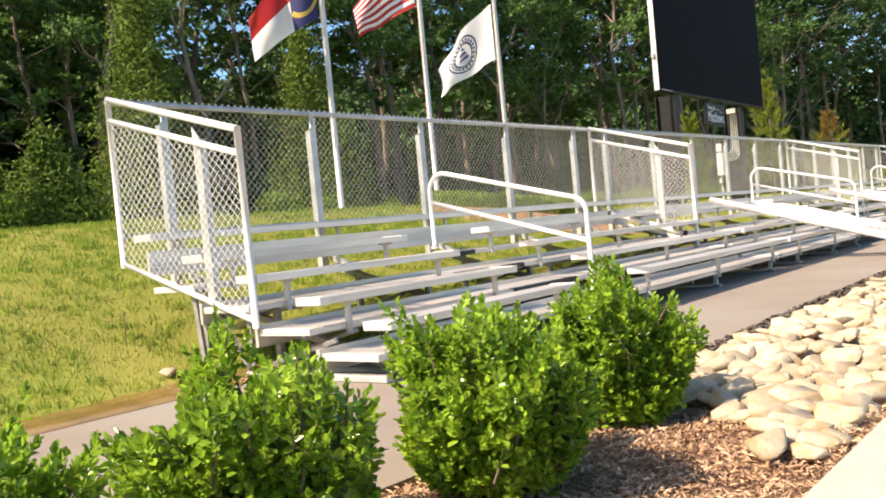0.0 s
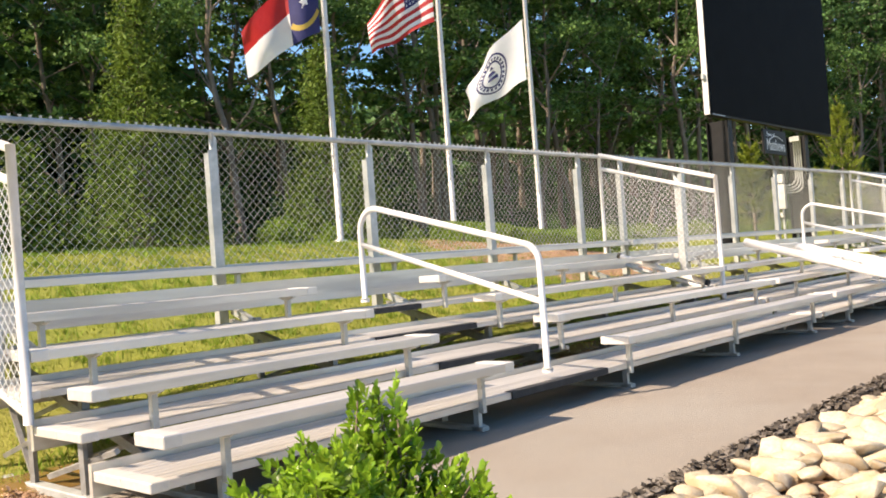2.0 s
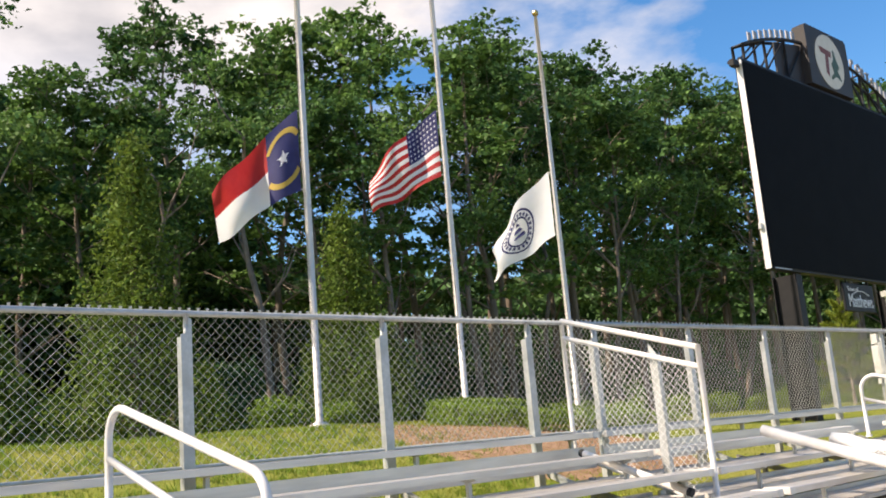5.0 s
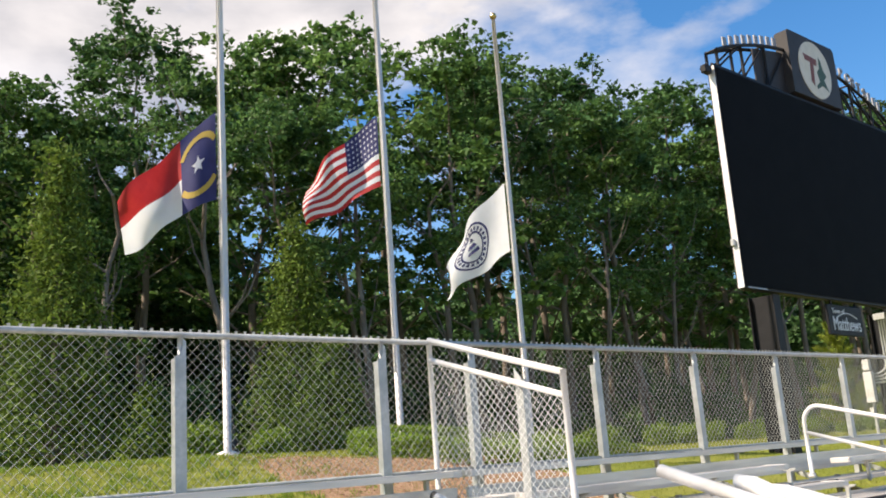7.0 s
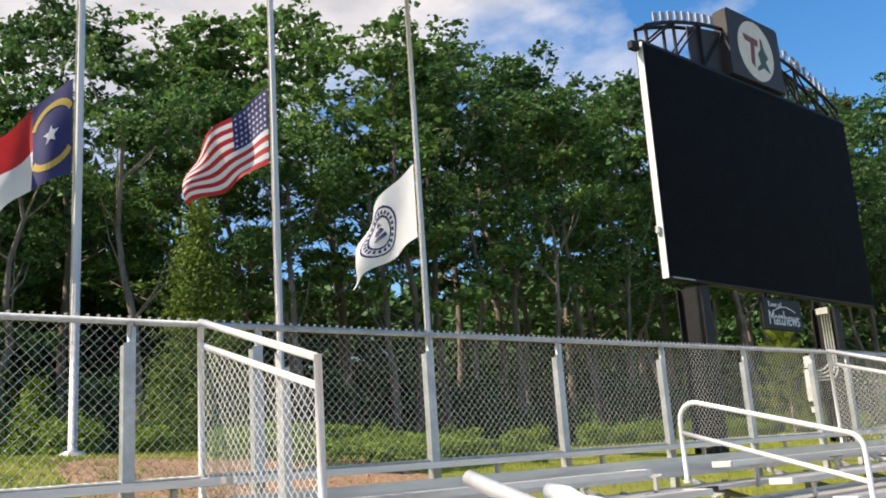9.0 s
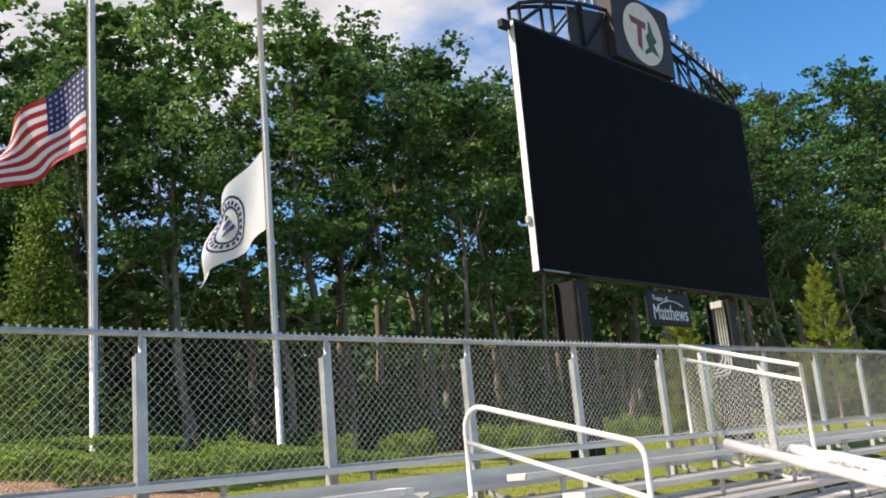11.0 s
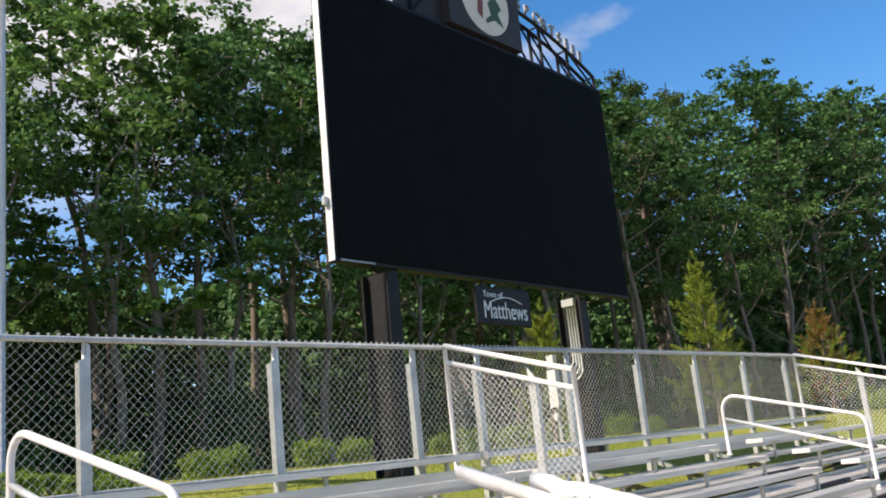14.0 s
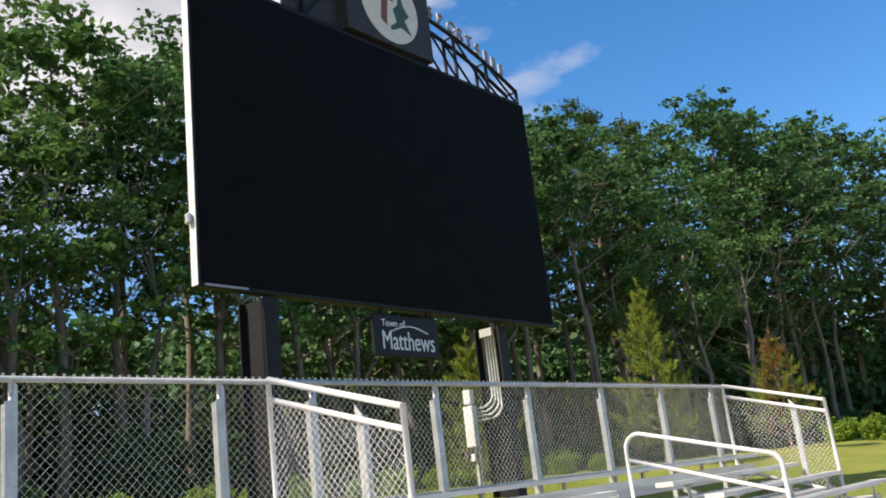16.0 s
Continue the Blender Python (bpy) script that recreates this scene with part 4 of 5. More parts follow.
MASTERS = [broadleaf(11, 18.0, LEAF_OAK), broadleaf(12, 17.0, LEAF_MAPLE, 1.0, 0.30), broadleaf(13, 18.0, LEAF_OAK, -1.0, 0.36), broadleaf(14, 16.0, LEAF_MAPLE, 0.4), pine(15, 18.5), broadleaf(16, 15.0, LEAF_MAPLE, -0.5, 0.16), broadleaf(17, 18.0, LEAF_OAK, 0.6, 0.42)]
TALL = (18.0, 17.0, 18.0, 16.0, 18.5, 15.0, 18.0)
rng = random.Random(5)
spots = []
for depth, step, share in ((0.0, 3.3, 0.83), (4.3, 3.5, 1.0), (9.5, 6.2, 1.02)):
    d = 1.0 + depth * 0.4
    while d < 136:
        p, inward = along(d)
        p = p + inward * (depth + rng.uniform(-1.4, 1.4))
        spots.append((p.x + rng.uniform(-0.5, 0.5), p.y + rng.uniform(-0.9, 0.9), share, depth))
        d += step * rng.uniform(0.75, 1.25) * (1.0 if d < 60 else 1.3 if d < 85 else 1.7)
for i, (x, y, share, depth) in enumerate(spots):
    k = i if i < len(MASTERS) else rng.choice((2, 4, 4, 4, 6, 0) if y > 50 else (0, 0, 1, 2, 3, 3, 4, 5, 6, 6) if depth else (0, 1, 1, 2, 3, 5, 5, 6))
    turn = rng.uniform(0, 360)
    want = float(np.interp(y, (0, 15, 19, 25, 31, 46, 56, 66, 75, 85, 95, 110), (14.0, 13.8, 15.6, 16.6, 18.6, 20.2, 21.0, 22.6, 24.4, 26.0, 27.5, 27.0)))
    sc = want / TALL[k] * share * rng.uniform(0.88, 1.07)
    t = MASTERS[k] if i < len(MASTERS) else copy_thing(MASTERS[k], Matrix())
    plant(t, x, y, turn, sc)


def slender_tree(seed, height, lean):
    """A thin pale crooked trunk that forks high up, with a light crown."""
    rng = np.random.default_rng(seed)
    t = thing("slender_tree", "thin pale crooked tree with high sparse crown", "tree", group="slender wood edge trees")
    bm = bmesh.new()
    wob = np.cumsum(rng.normal(size=(8, 2)) * 0.14, axis=0)
    pts = [(0, 0, -0.2)] + [(lean * k / 7 + wob[k][0], wob[k][1], height * 0.72 * k / 7) for k in range(1, 8)]
    tube(bm, pts, [0.13 - 0.011 * k for k in range(8)], 7)
    lobes = []
    for k in range(9):
        j = 3 + k % 5
        base = Vector(pts[j])
        ang = k * 2.4 + rng.uniform(-0.4, 0.4)
        reach = rng.uniform(0.9, 1.7)
        tip = base + Vector((math.cos(ang) * reach, math.sin(ang) * reach, reach * rng.uniform(1.0, 1.9)))
        mid = base.lerp(tip, 0.5) + Vector((math.cos(ang) * 0.15, math.sin(ang) * 0.15, -0.1))
        tube(bm, [base, mid, tip], [0.042, 0.024, 0.008], 5)
        if j > 3:
            lobes.append((tip, (0.75, 0.75, 0.45)))
    part("trunk", bm, BARK_PALE, t)
    c, d = crown_points(rng, lobes, 12)
    put("crown", leaf_cloud("crown", rng, c, d, (0.22, 0.22, 0.12), 20, (0.10, 0.19), LEAF_MAPLE, 0.6, 0.7), None, t)
    return t


slim = [slender_tree(51, 10.5, 0.9), slender_tree(52, 12.0, -0.8), slender_tree(53, 11.0, 0.3)]
for k, d in enumerate((19.6, 22.9, 27.4, 31.6, 35.0, 38.3, 43.0, 52.0, 61.0, 66.0, 14.0, 72.0)):
    t = slim[k] if k < 3 else copy_thing(slim[k % 3], Matrix())
    p, inward = along(d)
    p = p - inward * (1.6 + 1.2 * ((k * 7) % 4) / 3)
    plant(t, p.x, p.y, k * 67 % 360, 0.95 + 0.07 * (k % 4) + (0.2 if d > 46 else 0.0))
plant(conifer(31, 6.0, 1.60, LEAF_CEDAR, "cedar_tree", "conical dark green cedar at the wood edge"), -18.0, 12.55, 10)
plant(conifer(32, 5.3, 1.45, LEAF_CEDAR, "cedar_tree", "conical dark green cedar at the wood edge"), -18.2, 17.85, 60)
plant(young_pine(33, 5.35, 1.4, "slender bright green young pine on the grass"), -13.1, 41.0, 10)
plant(young_pine(34, 4.35, 1.6, "young pine with browning top on the grass", True), -13.2, 51.0, 50)
plant(conifer(36, 1.6, 0.75, LEAF_HEDGE, "pyramidal_shrub", "bright green pyramid-shaped shrub on the grass"), -20.5, 15.3, 20)
plant(conifer(37, 2.3, 1.3, LEAF_CEDAR, "pyramidal_shrub", "broad dull green evergreen shrub on the grass"), -17.0, 17.9, 20)
plant(conifer(38, 2.0, 1.2, LEAF_CEDAR, "pyramidal_shrub", "broad dull green evergreen shrub on the grass"), -17.2, 9.6, 70)
plant(conifer(39, 2.2, 1.2, LEAF_HEDGE, "pyramidal_shrub", "broad bright green shrub on the grass"), -17.0, 7.6, 120)
plant(young_pine(35, 3.4, 0.9, "small yellow-green young pine behind the scoreboard"), -13.5, 33.0, 50)


# ---- shrubs ----
def shrub(name, label, seed, rx, ry, h, clumps, per, leaf, mat, spread, category="shrub", group="", ragged=0.12):
    rng = np.random.default_rng(seed)
    t = thing(name, label, category, group=group)
    lobes = []
    for k in range(13):
        a, q = k * 2.4, math.sqrt((k + 0.5) / 13) * 0.62
        z = h * (0.36 + 0.30 * rng.random() + 0.10 * (1 - q))
        lobes.append(((rx * q * math.cos(a), ry * q * math.sin(a), z), (rx * rng.uniform(0.36, 0.50), ry * rng.uniform(0.36, 0.50), h * rng.uniform(0.24, 0.24 + ragged))))
    for k in range(6):
        a = k * 1.05
        lobes.append(((rx * 0.45 * math.cos(a), ry * 0.45 * math.sin(a), h * 0.24), (rx * 0.45, ry * 0.45, h * 0.24)))
    bm = bmesh.new()
    for c, r in lobes[:13]:
        tip = Vector(c)
        tube(bm, [(tip.x * 0.15, tip.y * 0.15, -0.03), tip * 0.6, tip + Vector((0, 0, r[2] * 0.7))], [0.014, 0.009, 0.003], 5)
    part("branch_frame", bm, TWIG, t)
    c, d = crown_points(rng, lobes[:19], clumps // 19)
    c[:, 2] = np.maximum(c[:, 2], 0.04)
    put("foliage", leaf_cloud("foliage", rng, c, d, (spread, spread, spread), per, leaf, mat, 0.5, 0.58), None, t)
    return t


def holly(seed, rx, ry, h, tips):
    """A loose evergreen shrub: leafy shoots of uneven height, each a stem with whorls of leaves, over a darker heart."""
    rng = np.random.default_rng(seed)
    t = thing("holly_shrub", HOLLY, "shrub", group="shrubs in the mulch bed")
    lumps = [(rng.uniform(0, 2 * math.pi), rng.uniform(0.15, 1.1), rng.uniform(0.20, 0.40)) for _ in range(15)]
    stems, base, axis, norm, size = bmesh.new(), [], [], [], []
    for k in range(tips):
        a, e = rng.uniform(0, 2 * math.pi), math.asin(rng.uniform(-0.35, 1.0))
        d = np.array([math.cos(a) * math.cos(e), math.sin(a) * math.cos(e), math.sin(e)])
        grow = 0.74
        for la, le, lr in lumps:
            c = np.array([math.cos(la) * math.cos(le), math.sin(la) * math.cos(le), math.sin(le)])
            grow = max(grow, 0.74 + lr * max(0.0, 1 - np.linalg.norm(d - c) / 0.50) * 1.3)
        grow *= rng.uniform(0.62, 1.04) if k % 3 else rng.uniform(0.92, 1.10)
        tip = np.array([d[0] * rx, d[1] * ry, h * 0.42 + d[2] * h * 0.58]) * np.array([grow, grow, grow])
        tip[2] = max(tip[2], 0.05)
        up = np.array([d[0] * 0.75, d[1] * 0.75, 0.35 + 0.75 * abs(d[2])]) + rng.normal(size=3) * 0.22
        up /= np.linalg.norm(up)
        side = np.cross(up, rng.normal(size=3))
        side /= np.linalg.norm(side)
        other = np.cross(up, side)
        if k % 4 == 0:
            tube(stems, [(tip[0] * 0.2, tip[1] * 0.2, 0.0), Vector(tip - up * 0.14), Vector(tip)], [0.008, 0.005, 0.002], 4, False)
        for q in range(11):
            f = q / 10
            ang = q * 2.4 + k
            out = side * math.cos(ang) + other * math.sin(ang)
            ax = out * (1.0 - 0.72 * f) + up * (0.28 + 0.9 * f)
            ax /= np.linalg.norm(ax)
            base.append(tip - up * 0.085 * (1 - f))
            axis.append(ax)
            norm.append(up * (1.1 - 0.5 * f) - out * 0.5 + rng.normal(size=3) * 0.2)
            size.append(rng.uniform(0.032, 0.051) * (1.0 - 0.34 * f))
    part("branch_frame", stems, TWIG, t)
    base, axis, norm, size = np.array(base), np.array(axis), np.array(norm), np.array(size)[:, None]
    nn = norm - axis * np.sum(norm * axis, axis=1, keepdims=True)
    nn /= np.maximum(np.linalg.norm(nn, axis=1, keepdims=True), 1e-6)
    b = np.cross(nn, axis)
    w, lift = size * 0.265, nn * size * 0.08
    v = np.stack([base, base + axis * size * 0.34 - b * w * 0.9 + lift, base + axis * size * 0.72 - b * w + lift, base + axis * size - nn * size * 0.05,
                  base + axis * size * 0.72 + b * w + lift, base + axis * size * 0.34 + b * w * 0.9 + lift], axis=1)
    i0 = np.arange(len(base))[:, None] * 6
    f = np.concatenate([i0 + np.array([q]) for q in ([0, 1, 2], [0, 2, 3], [0, 3, 4], [0, 4, 5])], axis=1).reshape(-1, 3)
    put("foliage", np_mesh("foliage", v.reshape(-1, 3), f, LEAF_BUSH), None, t)
    return t


HOLLY = "glossy bright green evergreen shrub growing out of brown mulch"
for seed, x, y, rx, ry, h in ((1, -1.93, 2.66, 0.43, 0.40, 0.70), (2, -1.95, 3.74, 0.35, 0.32, 0.69), (3, -2.10, 1.72, 0.43, 0.40, 0.70), (4, -2.22, 0.84, 0.38, 0.36, 0.62)):
    s = holly(40 + seed, rx, ry, h, 1900)
    s.location = (x, y, -0.03)

# clipped balls along the foot of the wood
ball = None
for k in range(22):
    x, y = -15.9 + 0.25 * math.sin(k * 2.1), 14.4 + 1.42 * k + 0.25 * math.sin(k * 3.7)
    if k > 19:
        x, y = (-13.6, 57.8) if k == 20 else (-12.2, 58.2)
    if ball is None:
        ball = shrub("boxwood_ball", "rounded clipped green shrub on the grass by the wood", 60, 0.55, 0.55, 0.74, 620, 7, (0.05, 0.09), LEAF_HEDGE, 0.04, group="clipped shrubs", ragged=0.04)
        ball.location = (x, y, hill(x, y) - 0.03)
    else:
        b = copy_thing(ball, Matrix())
        sc = (0.60 if k < 4 else 0.74) + 0.2 * math.sin(k * 1.3) ** 2
        if k > 19:
            sc = 1.5
        b.matrix_basis = pose(x, y, hill(x, y) - 0.03, 0, 0, k * 77) @ Matrix.Scale(sc, 4)


def hedge(label, pts, seed, width, height):
    """A low clipped hedge that follows a bent line."""
    rng = np.random.default_rng(seed)
    t = thing("boxwood_hedge", label, "hedge", group="low hedges")
    pts = [np.array(p) for p in pts]
    seg = [np.linalg.norm(b - a) for a, b in zip(pts, pts[1:])]
    total = sum(seg)
    n = int(total * 420)
    cs, ns = [], []
    for k in range(n):
        d = total * rng.random()
        i = 0
        while d > seg[i] and i < len(seg) - 1:
            d -= seg[i]
            i += 1
        p = pts[i] + (pts[i + 1] - pts[i]) * d / seg[i]
        dr = (pts[i + 1] - pts[i]) / seg[i]
        side = rng.uniform(-1, 1)
        up = rng.random()
        if rng.random() < 0.75:
            if rng.random() < 0.5:
                up = 1.0
            else:
                side = math.copysign(1.0, side)
        q = p + np.array([-dr[1], dr[0]]) * side * width / 2
        cs.append((q[0], q[1], hill(q[0], q[1]) + 0.03 + up * (height - 0.06 - 0.035 * (q[0] + 11.4))))
        ns.append((-dr[1] * side, dr[0] * side, up))
    put("foliage", leaf_cloud("foliage", rng, np.array(cs), np.array(ns), (0.018, 0.018, 0.012), 8, (0.032, 0.055), LEAF_HEDGE, 0.3, 0.6), None, t)
    bm = bmesh.new()
    for k in range(0, n, 120):
        x, y, z = cs[k]
        tube(bm, [(x, y, hill(x, y) - 0.03), (x, y, z)], [0.012, 0.005], 4)
    tagged(part("branch_frame", bm, TWIG, t), kind="stuff")
    return t


hedge("low clipped boxwood hedge curving round the flagpoles", [(-12.5, 17.7), (-12.6, 16.6), (-12.45, 15.8), (-11.9, 15.25), (-11.0, 14.95), (-10.1, 15.1), (-9.65, 15.7), (-9.65, 16.6), (-10.1, 17.6), (-10.7, 18.4)], 71, 0.62, 0.36)
hedge("low clipped boxwood hedge beside a flagpole on the bank", [(-12.5, 18.4), (-12.2, 19.1), (-11.6, 19.8), (-11.3, 20.7)], 72, 0.60, 0.34)

# understory along the wood and denser woods behind
under = [shrub("understory_shrub", "dense dark green shrub under the trees", 80 + k, 1.5, 1.5, hh, 400, 6, (0.17, 0.36), LEAF_OAK if k else LEAF_MAPLE, 0.16, group="understory shrubs", ragged=0.2) for k, hh in enumerate((2.6, 3.6))]
rng = random.Random(9)
d, k = 3.0, 0
while d < 136:
    for depth in (-2.4, 3.5):
        p, inward = along(d + rng.uniform(-0.8, 0.8))
        p = p + inward * (depth + rng.uniform(-0.9, 0.9))
        u = under[k] if k < 2 else copy_thing(under[rng.choice((0, 1))], Matrix())
        plant(u, p.x, p.y, rng.uniform(0, 360), rng.uniform(0.5, 0.9) * (1.0 if depth > 0 else 0.8))
        k += 1
    d += 2.6 if d < 60 else 3.6
nrng = np.random.default_rng(91)


def far_woods(n, near, deep, tall, leaf, since=0, until=140):
    c = []
    for _ in range(n):
        p, inward = along(nrng.uniform(since, until))
        p = p + inward * nrng.uniform(near, deep)
        c.append((p.x, p.y, 1.2 + tall * nrng.random() ** 1.3))
    ob = put("far_woods", leaf_cloud("far_woods", nrng, np.array(c), np.tile([0.8, -0.6, 0.3], (n, 1)), (0.7, 0.7, 0.4), 13, leaf, LEAF_OAK, 0.4, 0.8))
    tagged(ob, "dense dark green woodland behind the front trees", "woods", kind="stuff")


far_woods(6500, 12, 19, 9.0, (0.38, 0.76))
far_woods(5200, 20, 30, 11.5, (0.6, 1.15))
far_woods(3600, 20, 30, 14.0, (0.6, 1.15), 62)
far_woods(2200, 9, 20, 13.0, (0.4, 0.8), 2, 30)
far_woods(2600, 3, 12, 13.0, (0.4, 0.8), 78)


# ---- flags ----
def flag(name, label, pole, z_top, hoist, fly, paint, droop, seed, extra=(), spread=0.74, wind=0.0):
    """Cloth hanging to the lee of its pole: paint(u, v) names the material slot, u along the fly, v up the hoist."""
    x0, y0, _ = POLES[pole]
    a = radians(wind)
    f = thing(name, label, "flag", group="flags at half-mast")
    f.matrix_basis = pose(x0 + 0.10 * math.sin(a), y0 - 0.10 * math.cos(a), z_top, 0, 0, wind)
    nu, nv = 36, 26
    def at(u, v, lift=0.0):
        u = max(u, 0.0)
        w = u ** 0.8
        bend = 0.23 * math.sin(5.6 * u + 2.6 * v + seed) * w + 0.13 * math.sin(12 * u - 3.2 * v + seed * 2) * w
        narrow = 1 - 0.46 * u ** 1.1
        return Vector((bend + lift, -fly * spread * (1.08 * u - 0.08 * u * u) * (1 - 0.06 * (1 - v)), -hoist * (1 - v) * narrow - droop * u ** 1.15))
    mats = [FLAG_WHITE, FLAG_RED, FLAG_BLUE, FLAG_GOLD]
    verts = [at(i / nu, j / nv) for i in range(nu + 1) for j in range(nv + 1)]
    faces = [(i * (nv + 1) + j, (i + 1) * (nv + 1) + j, (i + 1) * (nv + 1) + j + 1, i * (nv + 1) + j + 1) for i in range(nu) for j in range(nv)]
    me = np_mesh("cloth", [tuple(v) for v in verts], faces, None, True)
    for m in mats:
        me.materials.append(m)
    me.polygons.foreach_set("material_index", np.array([paint((i + 0.5) / nu, (j + 0.5) / nv) for i in range(nu) for j in range(nv)], dtype=np.int32))
    put("cloth", me, None, f)
    for nm, polys, mat in extra:
        bm = bmesh.new()
        for poly in polys:
            for lift in (0.006, -0.006):
                vs = [bm.verts.new(at(u, v, lift)) for u, v in poly]
                bm.faces.new(vs)
        tagged(part(nm, bm, mat, f), kind="stuff" if len(polys) > 12 else "")
    for v in (0.02, 0.98):
        p = at(0, v)
        part("clip", tube(bmesh.new(), [p + Vector((0, 0.10, 0)), p], 0.012, 5), GALV, f)
    return f


def ringed(cu, cv, r0, r1, a0=0, a1=360, n=24, aspect=1.55):
    out = []
    for k in range(n):
        p, q = radians(a0 + (a1 - a0) * k / n), radians(a0 + (a1 - a0) * (k + 1) / n)
        out.append([(cu + r / aspect * math.cos(t), cv + r * math.sin(t)) for r, t in ((r0, p), (r1, p), (r1, q), (r0, q))])
    return out


def star(cu, cv, r, aspect=1.55):
    return [(cu + (r if k % 2 == 0 else r * 0.45) / aspect * math.sin(math.pi * k / 5), cv + (r if k % 2 == 0 else r * 0.45) * math.cos(math.pi * k / 5)) for k in range(10)]


def state_paint(u, v):
    return 2 if u < 0.36 else (1 if v > 0.5 else 0)


def nation_paint(u, v):
    if u < 0.42 and v > 6 / 13:
        return 2
    return 1 if int(v * 13) % 2 == 0 else 0


flag("state_flag", "red, white and navy nylon flag at half-mast", 0, 6.85, 1.45, 2.35, state_paint, 1.50, 0.4,
     [("scroll", ringed(0.18, 0.52, 0.29, 0.36, 35, 145, 10), FLAG_GOLD),
      ("scroll", ringed(0.18, 0.48, 0.29, 0.36, 215, 325, 10), FLAG_GOLD), ("star", [star(0.18, 0.5, 0.11)], FLAG_WHITE)], 0.62, -30)
flag("national_flag", "red and white striped flag with navy star field at half-mast", 1, 7.42, 1.35, 2.10, nation_paint, 1.25, 1.9,
     [("star", [star(0.42 * (i + 0.7) / 8.4, 6 / 13 + 7 / 13 * (j + 0.7) / 6.4, 0.028)], FLAG_WHITE) for i in range(8) for j in range(6)], 0.68, -48)
flag("town_flag", "white nylon flag with a round navy seal at half-mast", 2, 6.56, 1.42, 2.20, lambda u, v: 0, 1.42, 3.1,
     [("seal_ring", ringed(0.5, 0.5, 0.33, 0.36), FLAG_BLUE), ("seal_band", ringed(0.5, 0.5, 0.21, 0.24), FLAG_BLUE),
      ("seal_mark", [p for k in range(22) for p in ringed(0.5, 0.5, 0.25, 0.30, k * 16.4, k * 16.4 + 9, 1)], FLAG_BLUE),
      ("seal_emblem", [[(0.42, 0.40), (0.58, 0.42), (0.56, 0.47), (0.43, 0.46)], [(0.44, 0.50), (0.57, 0.52), (0.55, 0.58), (0.47, 0.57)], [(0.46, 0.60), (0.53, 0.62), (0.50, 0.68)]], FLAG_BLUE)], 0.76, -76)


# ---- mulch, stones, grass ----
def chips(name, label, n, x0, x1, y0, y1, seed, base, mat=CHIP):
    """Loose bark chips, thin bent slivers lying every way."""
    r = np.random.default_rng(seed)
    c = np.stack([r.uniform(x0, x1, n), r.uniform(y0, y1, n), np.zeros(n)], axis=1)
    c[:, 2] = [base(x, y) for x, y in c[:, :2]] + r.uniform(0.0, 0.03, n)
    nr = r.normal(size=(n, 3)) * 0.45 + np.array([0, 0, 1.0])
    return tagged(put(name, leaves(name, c, nr, r.uniform(0.014, 0.052, n), mat, r, 0.24 if mat is CHIP else 0.8, 0.08)), label, "mulch" if mat is CHIP else "gravel", kind="stuff")


def bed(x, y):
    return 0.0 + 0.03 * noise.noise((x * 1.3, y * 1.3, 7)) - 0.02


sheet("mulch_ground", spaced((-2.45, -0.905, 22)), spaced((-6, 30, 250)), lambda x, y: bed(x, y) - 0.012 - (0.12 if x < -2.20 and y > 4.3 else 0.06 if x < -2.30 else 0.0), SOIL, "brown bark mulch over soil", "mulch")
chips("bark_chips", "loose brown bark mulch round the shrubs", 40000, -2.30, -0.91, 0.2, 4.6, 3, bed)
sheet("mulch_bank", spaced((-10.9, -7.2, 26)), spaced((11.8, 16.6, 34)), lambda x, y: hill(x, y) + 0.02 - 0.3 * max(0.0, math.hypot((x + 8.95) / 1.85, (y - 14.2) / 2.2) + 0.25 * noise.noise((x * 1.3, y * 1.3, 5)) - 0.92), MULCH_TAN, "tan bark mulch on the grass bank", "mulch")
chips("bark_chips", "loose brown bark mulch on the bank by the hedge", 9000, -10.6, -7.4, 12.2, 16.2, 4, lambda x, y: hill(x, y) + 0.004)


chips("edge_gravel", "dark crumbled asphalt and grit along the path edge", 14000, -2.40, -2.03, 4.1, 15.0, 9, lambda x, y: -0.012 - 0.10 * (x + 2.40), CRUMB)


def stone_mesh(seed):
    """A flat, worn, angular stone: the hull of scattered points with its edges taken off."""
    r = np.random.default_rng(seed)
    asp = r.uniform(0.55, 0.9)
    bm = bmesh.new()
    for k in range(18):
        d = r.normal(size=3)
        d /= np.linalg.norm(d)
        q = np.sign(d) * np.abs(d) ** 0.75
        bm.verts.new((q[0] * r.uniform(0.85, 1.1), q[1] * asp * r.uniform(0.85, 1.1), q[2] * 0.42))
    out = bmesh.ops.convex_hull(bm, input=bm.verts)
    bmesh.ops.delete(bm, geom=[g for g in out["geom_interior"] if isinstance(g, bmesh.types.BMVert)], context="VERTS")
    bmesh.ops.bevel(bm, geom=list(bm.edges), offset=0.085, segments=1, affect="EDGES", clamp_overlap=True)
    for f in bm.faces:
        f.smooth = True
    bmesh.ops.triangulate(bm, faces=bm.faces)
    me = bpy.data.meshes.new("stone")
    bm.to_mesh(me)
    bm.free()
    me.materials.append(STONE)
    return me


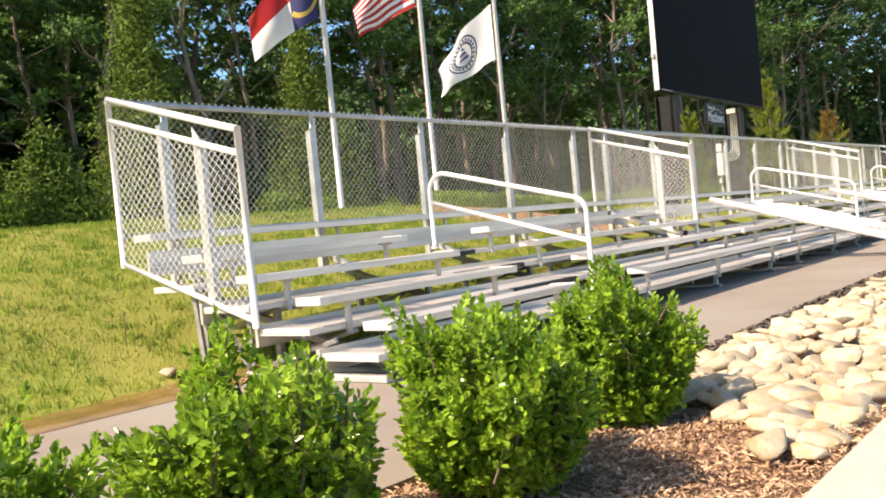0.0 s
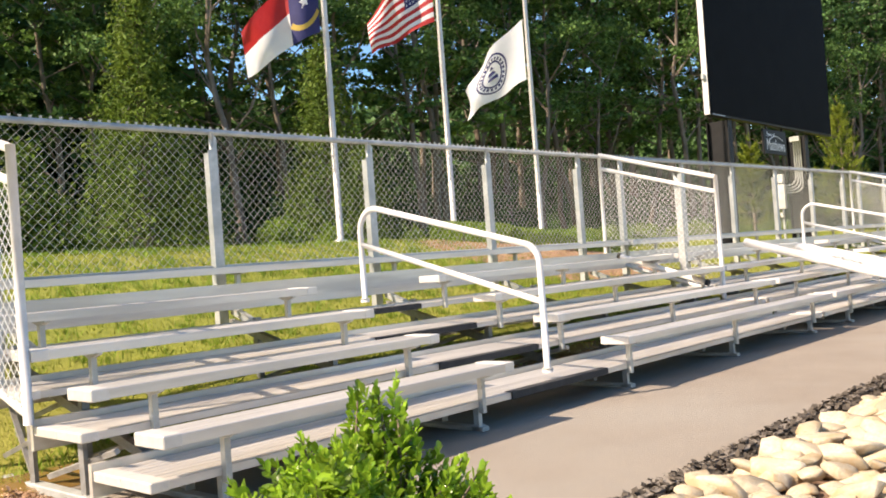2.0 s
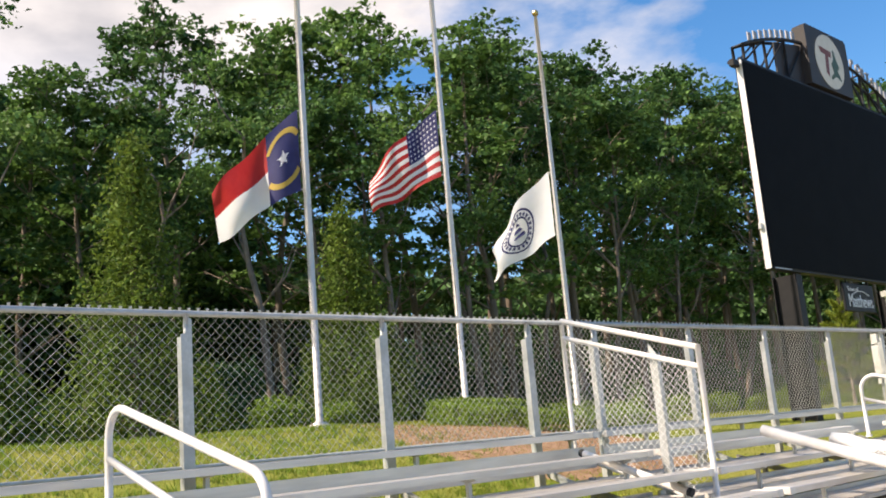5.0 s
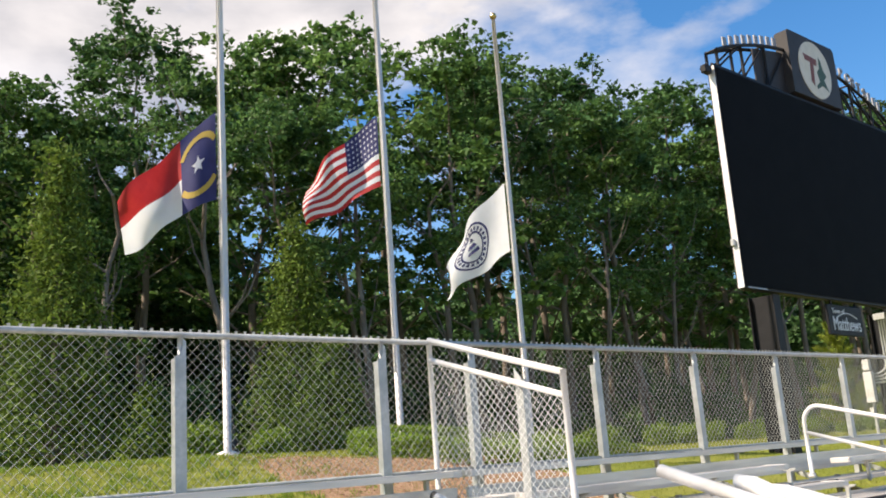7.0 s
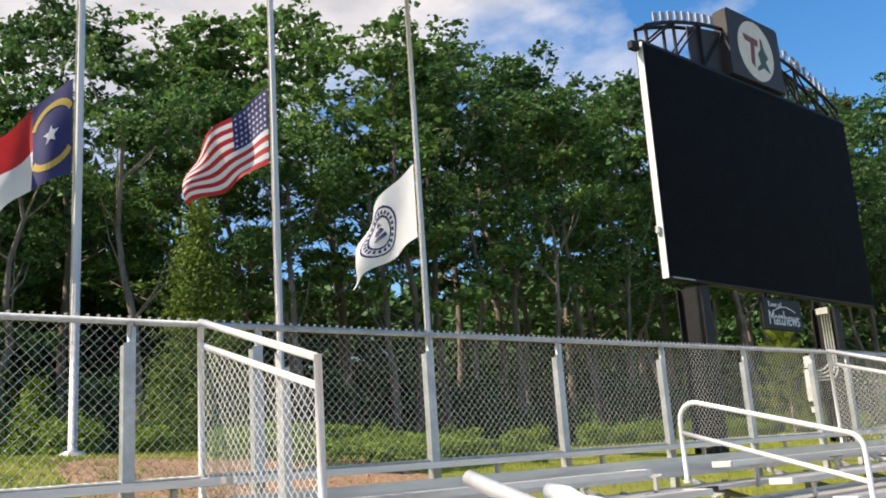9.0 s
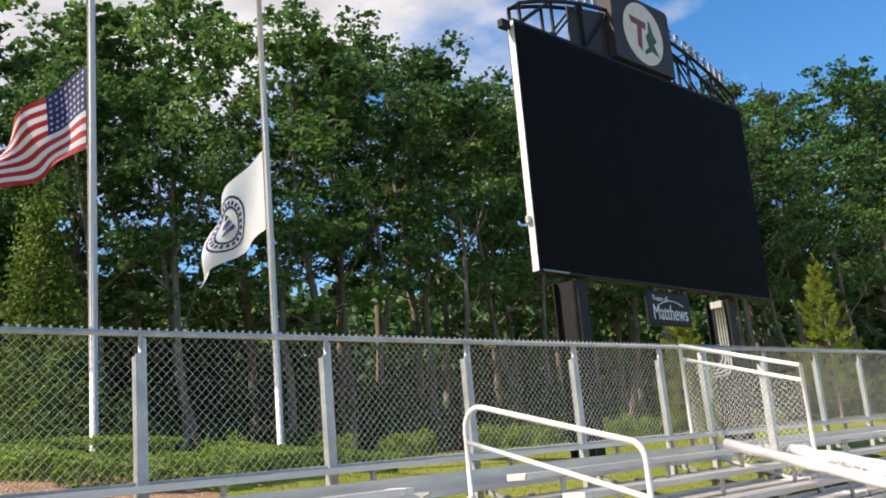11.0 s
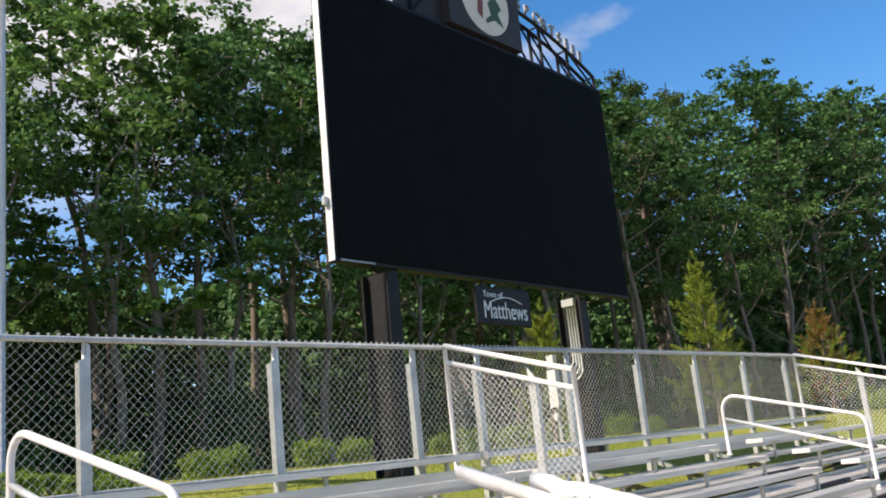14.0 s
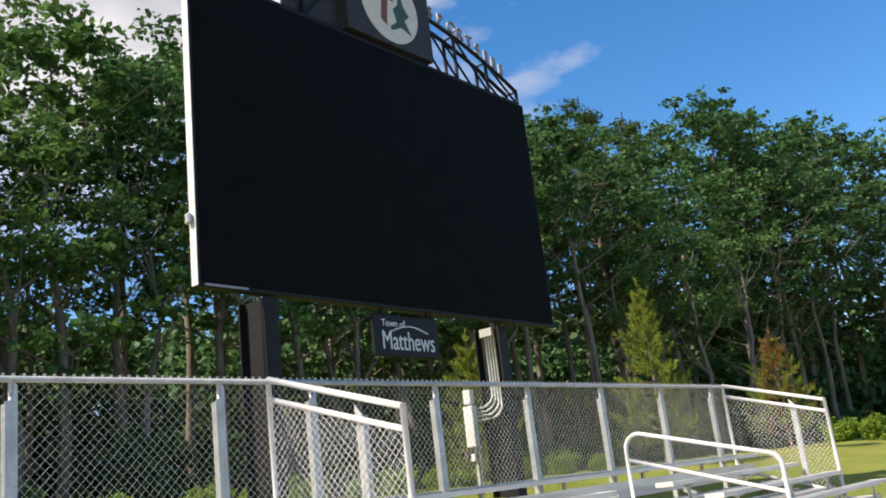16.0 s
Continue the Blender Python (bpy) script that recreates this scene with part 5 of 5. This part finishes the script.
STONES = [stone_mesh(200 + k) for k in range(14)]
stones = thing("stone_bed", "bed of pale rounded river stones beside the path", "stones")
rng = random.Random(21)
spots = []
y = 3.25
while y < 15:
    x = -2.10
    while x < -0.95:
        edge = 4.20 - 0.90 * (x + 1.97) + 0.12 * math.sin(x * 7)
        if y > edge:
            spots.append((y, x + rng.uniform(-0.05, 0.05), y + rng.uniform(-0.06, 0.06), rng.choice((rng.uniform(0.05, 0.08), rng.uniform(0.075, 0.115), rng.uniform(0.10, 0.145)))))
        x += rng.uniform(0.12, 0.17)
    y += 0.105
spots.sort()
rest_v, rest_f, base_n = [], [], 0
for k, (_, x, yy, r) in enumerate(spots):
    x = min(max(x, -2.10 + r * 0.5), -0.93 - r * 0.9)
    m = pose(x, yy, rng.uniform(0.0, 0.06), rng.uniform(-22, 22), rng.uniform(-22, 22), rng.uniform(0, 180)) @ Matrix.Scale(r, 4)
    me = STONES[rng.randrange(14)]
    if k < 330:
        o = put("stone", me, None, stones)
        o.matrix_basis = m
    elif yy < 16:
        for v in me.vertices:
            rest_v.append(tuple(m @ v.co))
        for p in me.polygons:
            rest_f.append([base_n + i for i in p.vertices])
        base_n += len(me.vertices)
tagged(put("stone_rest", np_mesh("stone_rest", rest_v, rest_f, STONE_REST, True), None, stones), kind="stuff")


def blades(n, x0, x1, y0, y1, seed, size):
    r = np.random.default_rng(seed)
    x, y = r.uniform(x0, x1, n), r.uniform(y0, y1, n)
    z = np.array([hill(a, b) for a, b in zip(x, y)])
    ang, h, w = r.uniform(0, 2 * math.pi, n), r.uniform(size[0], size[1], n), r.uniform(0.004, 0.008, n)
    dx, dy = np.cos(ang), np.sin(ang)
    lean = r.normal(size=(n, 2)) * 0.4
    v = np.stack([np.stack([x - dx * w, y - dy * w, z - 0.005], 1), np.stack([x + dx * w, y + dy * w, z - 0.005], 1), np.stack([x + lean[:, 0] * h, y + lean[:, 1] * h, z + h], 1)], axis=1)
    f = np.arange(n * 3).reshape(-1, 3)
    return v.reshape(-1, 3), f


v1, f1 = blades(60000, -11, -5.25, 0.5, 14, 5, (0.015, 0.045))
v2, f2 = blades(50000, -16, -6.5, 8, 34, 6, (0.02, 0.055))
tr = np.random.default_rng(8)
tx, ty = np.repeat(tr.uniform(-11.5, -5.3, 1500), 22), np.repeat(tr.uniform(0.5, 13, 1500), 22)
tx, ty = tx + tr.normal(size=len(tx)) * 0.05, ty + tr.normal(size=len(ty)) * 0.05
tz = np.array([hill(a, b) for a, b in zip(tx, ty)])
th, ta = tr.uniform(0.03, 0.085, len(tx)), tr.uniform(0, 6.28, len(tx))
tv = np.stack([np.stack([tx - np.cos(ta) * 0.006, ty - np.sin(ta) * 0.006, tz - 0.004], 1), np.stack([tx + np.cos(ta) * 0.006, ty + np.sin(ta) * 0.006, tz - 0.004], 1),
               np.stack([tx + tr.normal(size=len(tx)) * 0.03, ty + tr.normal(size=len(tx)) * 0.03, tz + th], 1)], axis=1).reshape(-1, 3)
tagged(put("clover_tufts", np_mesh("clover_tufts", tv, np.arange(len(tv)).reshape(-1, 3), LEAF_HEDGE)), "darker green tufts in the grass bank", "grass", kind="stuff")
tagged(put("grass", np_mesh("grass", np.concatenate([v1, v2]), np.concatenate([f1, f2 + len(v1)]), BLADE)), "short sunlit grass blades on the bank", "grass", kind="stuff")

sheet("mud_strip", spaced((-5.42, -5.04, 8)), spaced((-4, 13, 60)), lambda x, y: max(hill(x, y) + 0.024, 0.006) + 0.004 * noise.noise((x * 4, y * 2, 1)) if x < -5.045 else 0.003,
      MUD, "wet brown mud strip between path and grass", "mud")

# a pale stone on the grass edge and a drift of litter against the near skid
loose = thing("loose_stone", "pale grey stone lying at the muddy grass edge", "stone", (-5.66, 3.94, hill(-5.66, 3.94) + 0.035))
rock = put("rock", STONES[3], None, loose)
rock.matrix_basis = Matrix.Scale(0.085, 4)
r = np.random.default_rng(77)
n = 900
lx, ly = -4.92 + r.normal(size=n) * 0.17, 4.16 + r.normal(size=n) * 0.035
lz = 0.008 + np.abs(r.normal(size=n)) * 0.014
c = np.stack([np.minimum(lx, -4.55), ly, lz], axis=1)
nr = r.normal(size=(n, 3)) * 0.6 + np.array([0, 0, 1.0])
tagged(put("leaf_litter", leaves("leaf_litter", c, nr, r.uniform(0.015, 0.045, n), CHIP, r, 0.4, 0.1)), "small brown litter washed against the bleacher foot", "litter", kind="stuff")

# a dry weed standing in the grass
weed = thing("weed_stalk", "thin dry brown weed stalk standing in the grass", "weed", (-6.4, 4.08, hill(-6.4, 4.08)))
bm = bmesh.new()
tube(bm, [(0, 0, -0.02), (0.006, 0.004, 0.12), (0.0, 0.01, 0.24)], [0.005, 0.004, 0.002], 5)
part("stem", bm, TWIG, weed)
bm = bmesh.new()
for k in range(7):
    a, z = k * 2.4, 0.15 + 0.014 * k
    tube(bm, [(0, 0.008, z), (0.05 * math.cos(a), 0.05 * math.sin(a), z + 0.03)], [0.003, 0.001], 4)
part("twig", bm, TWIG, weed)
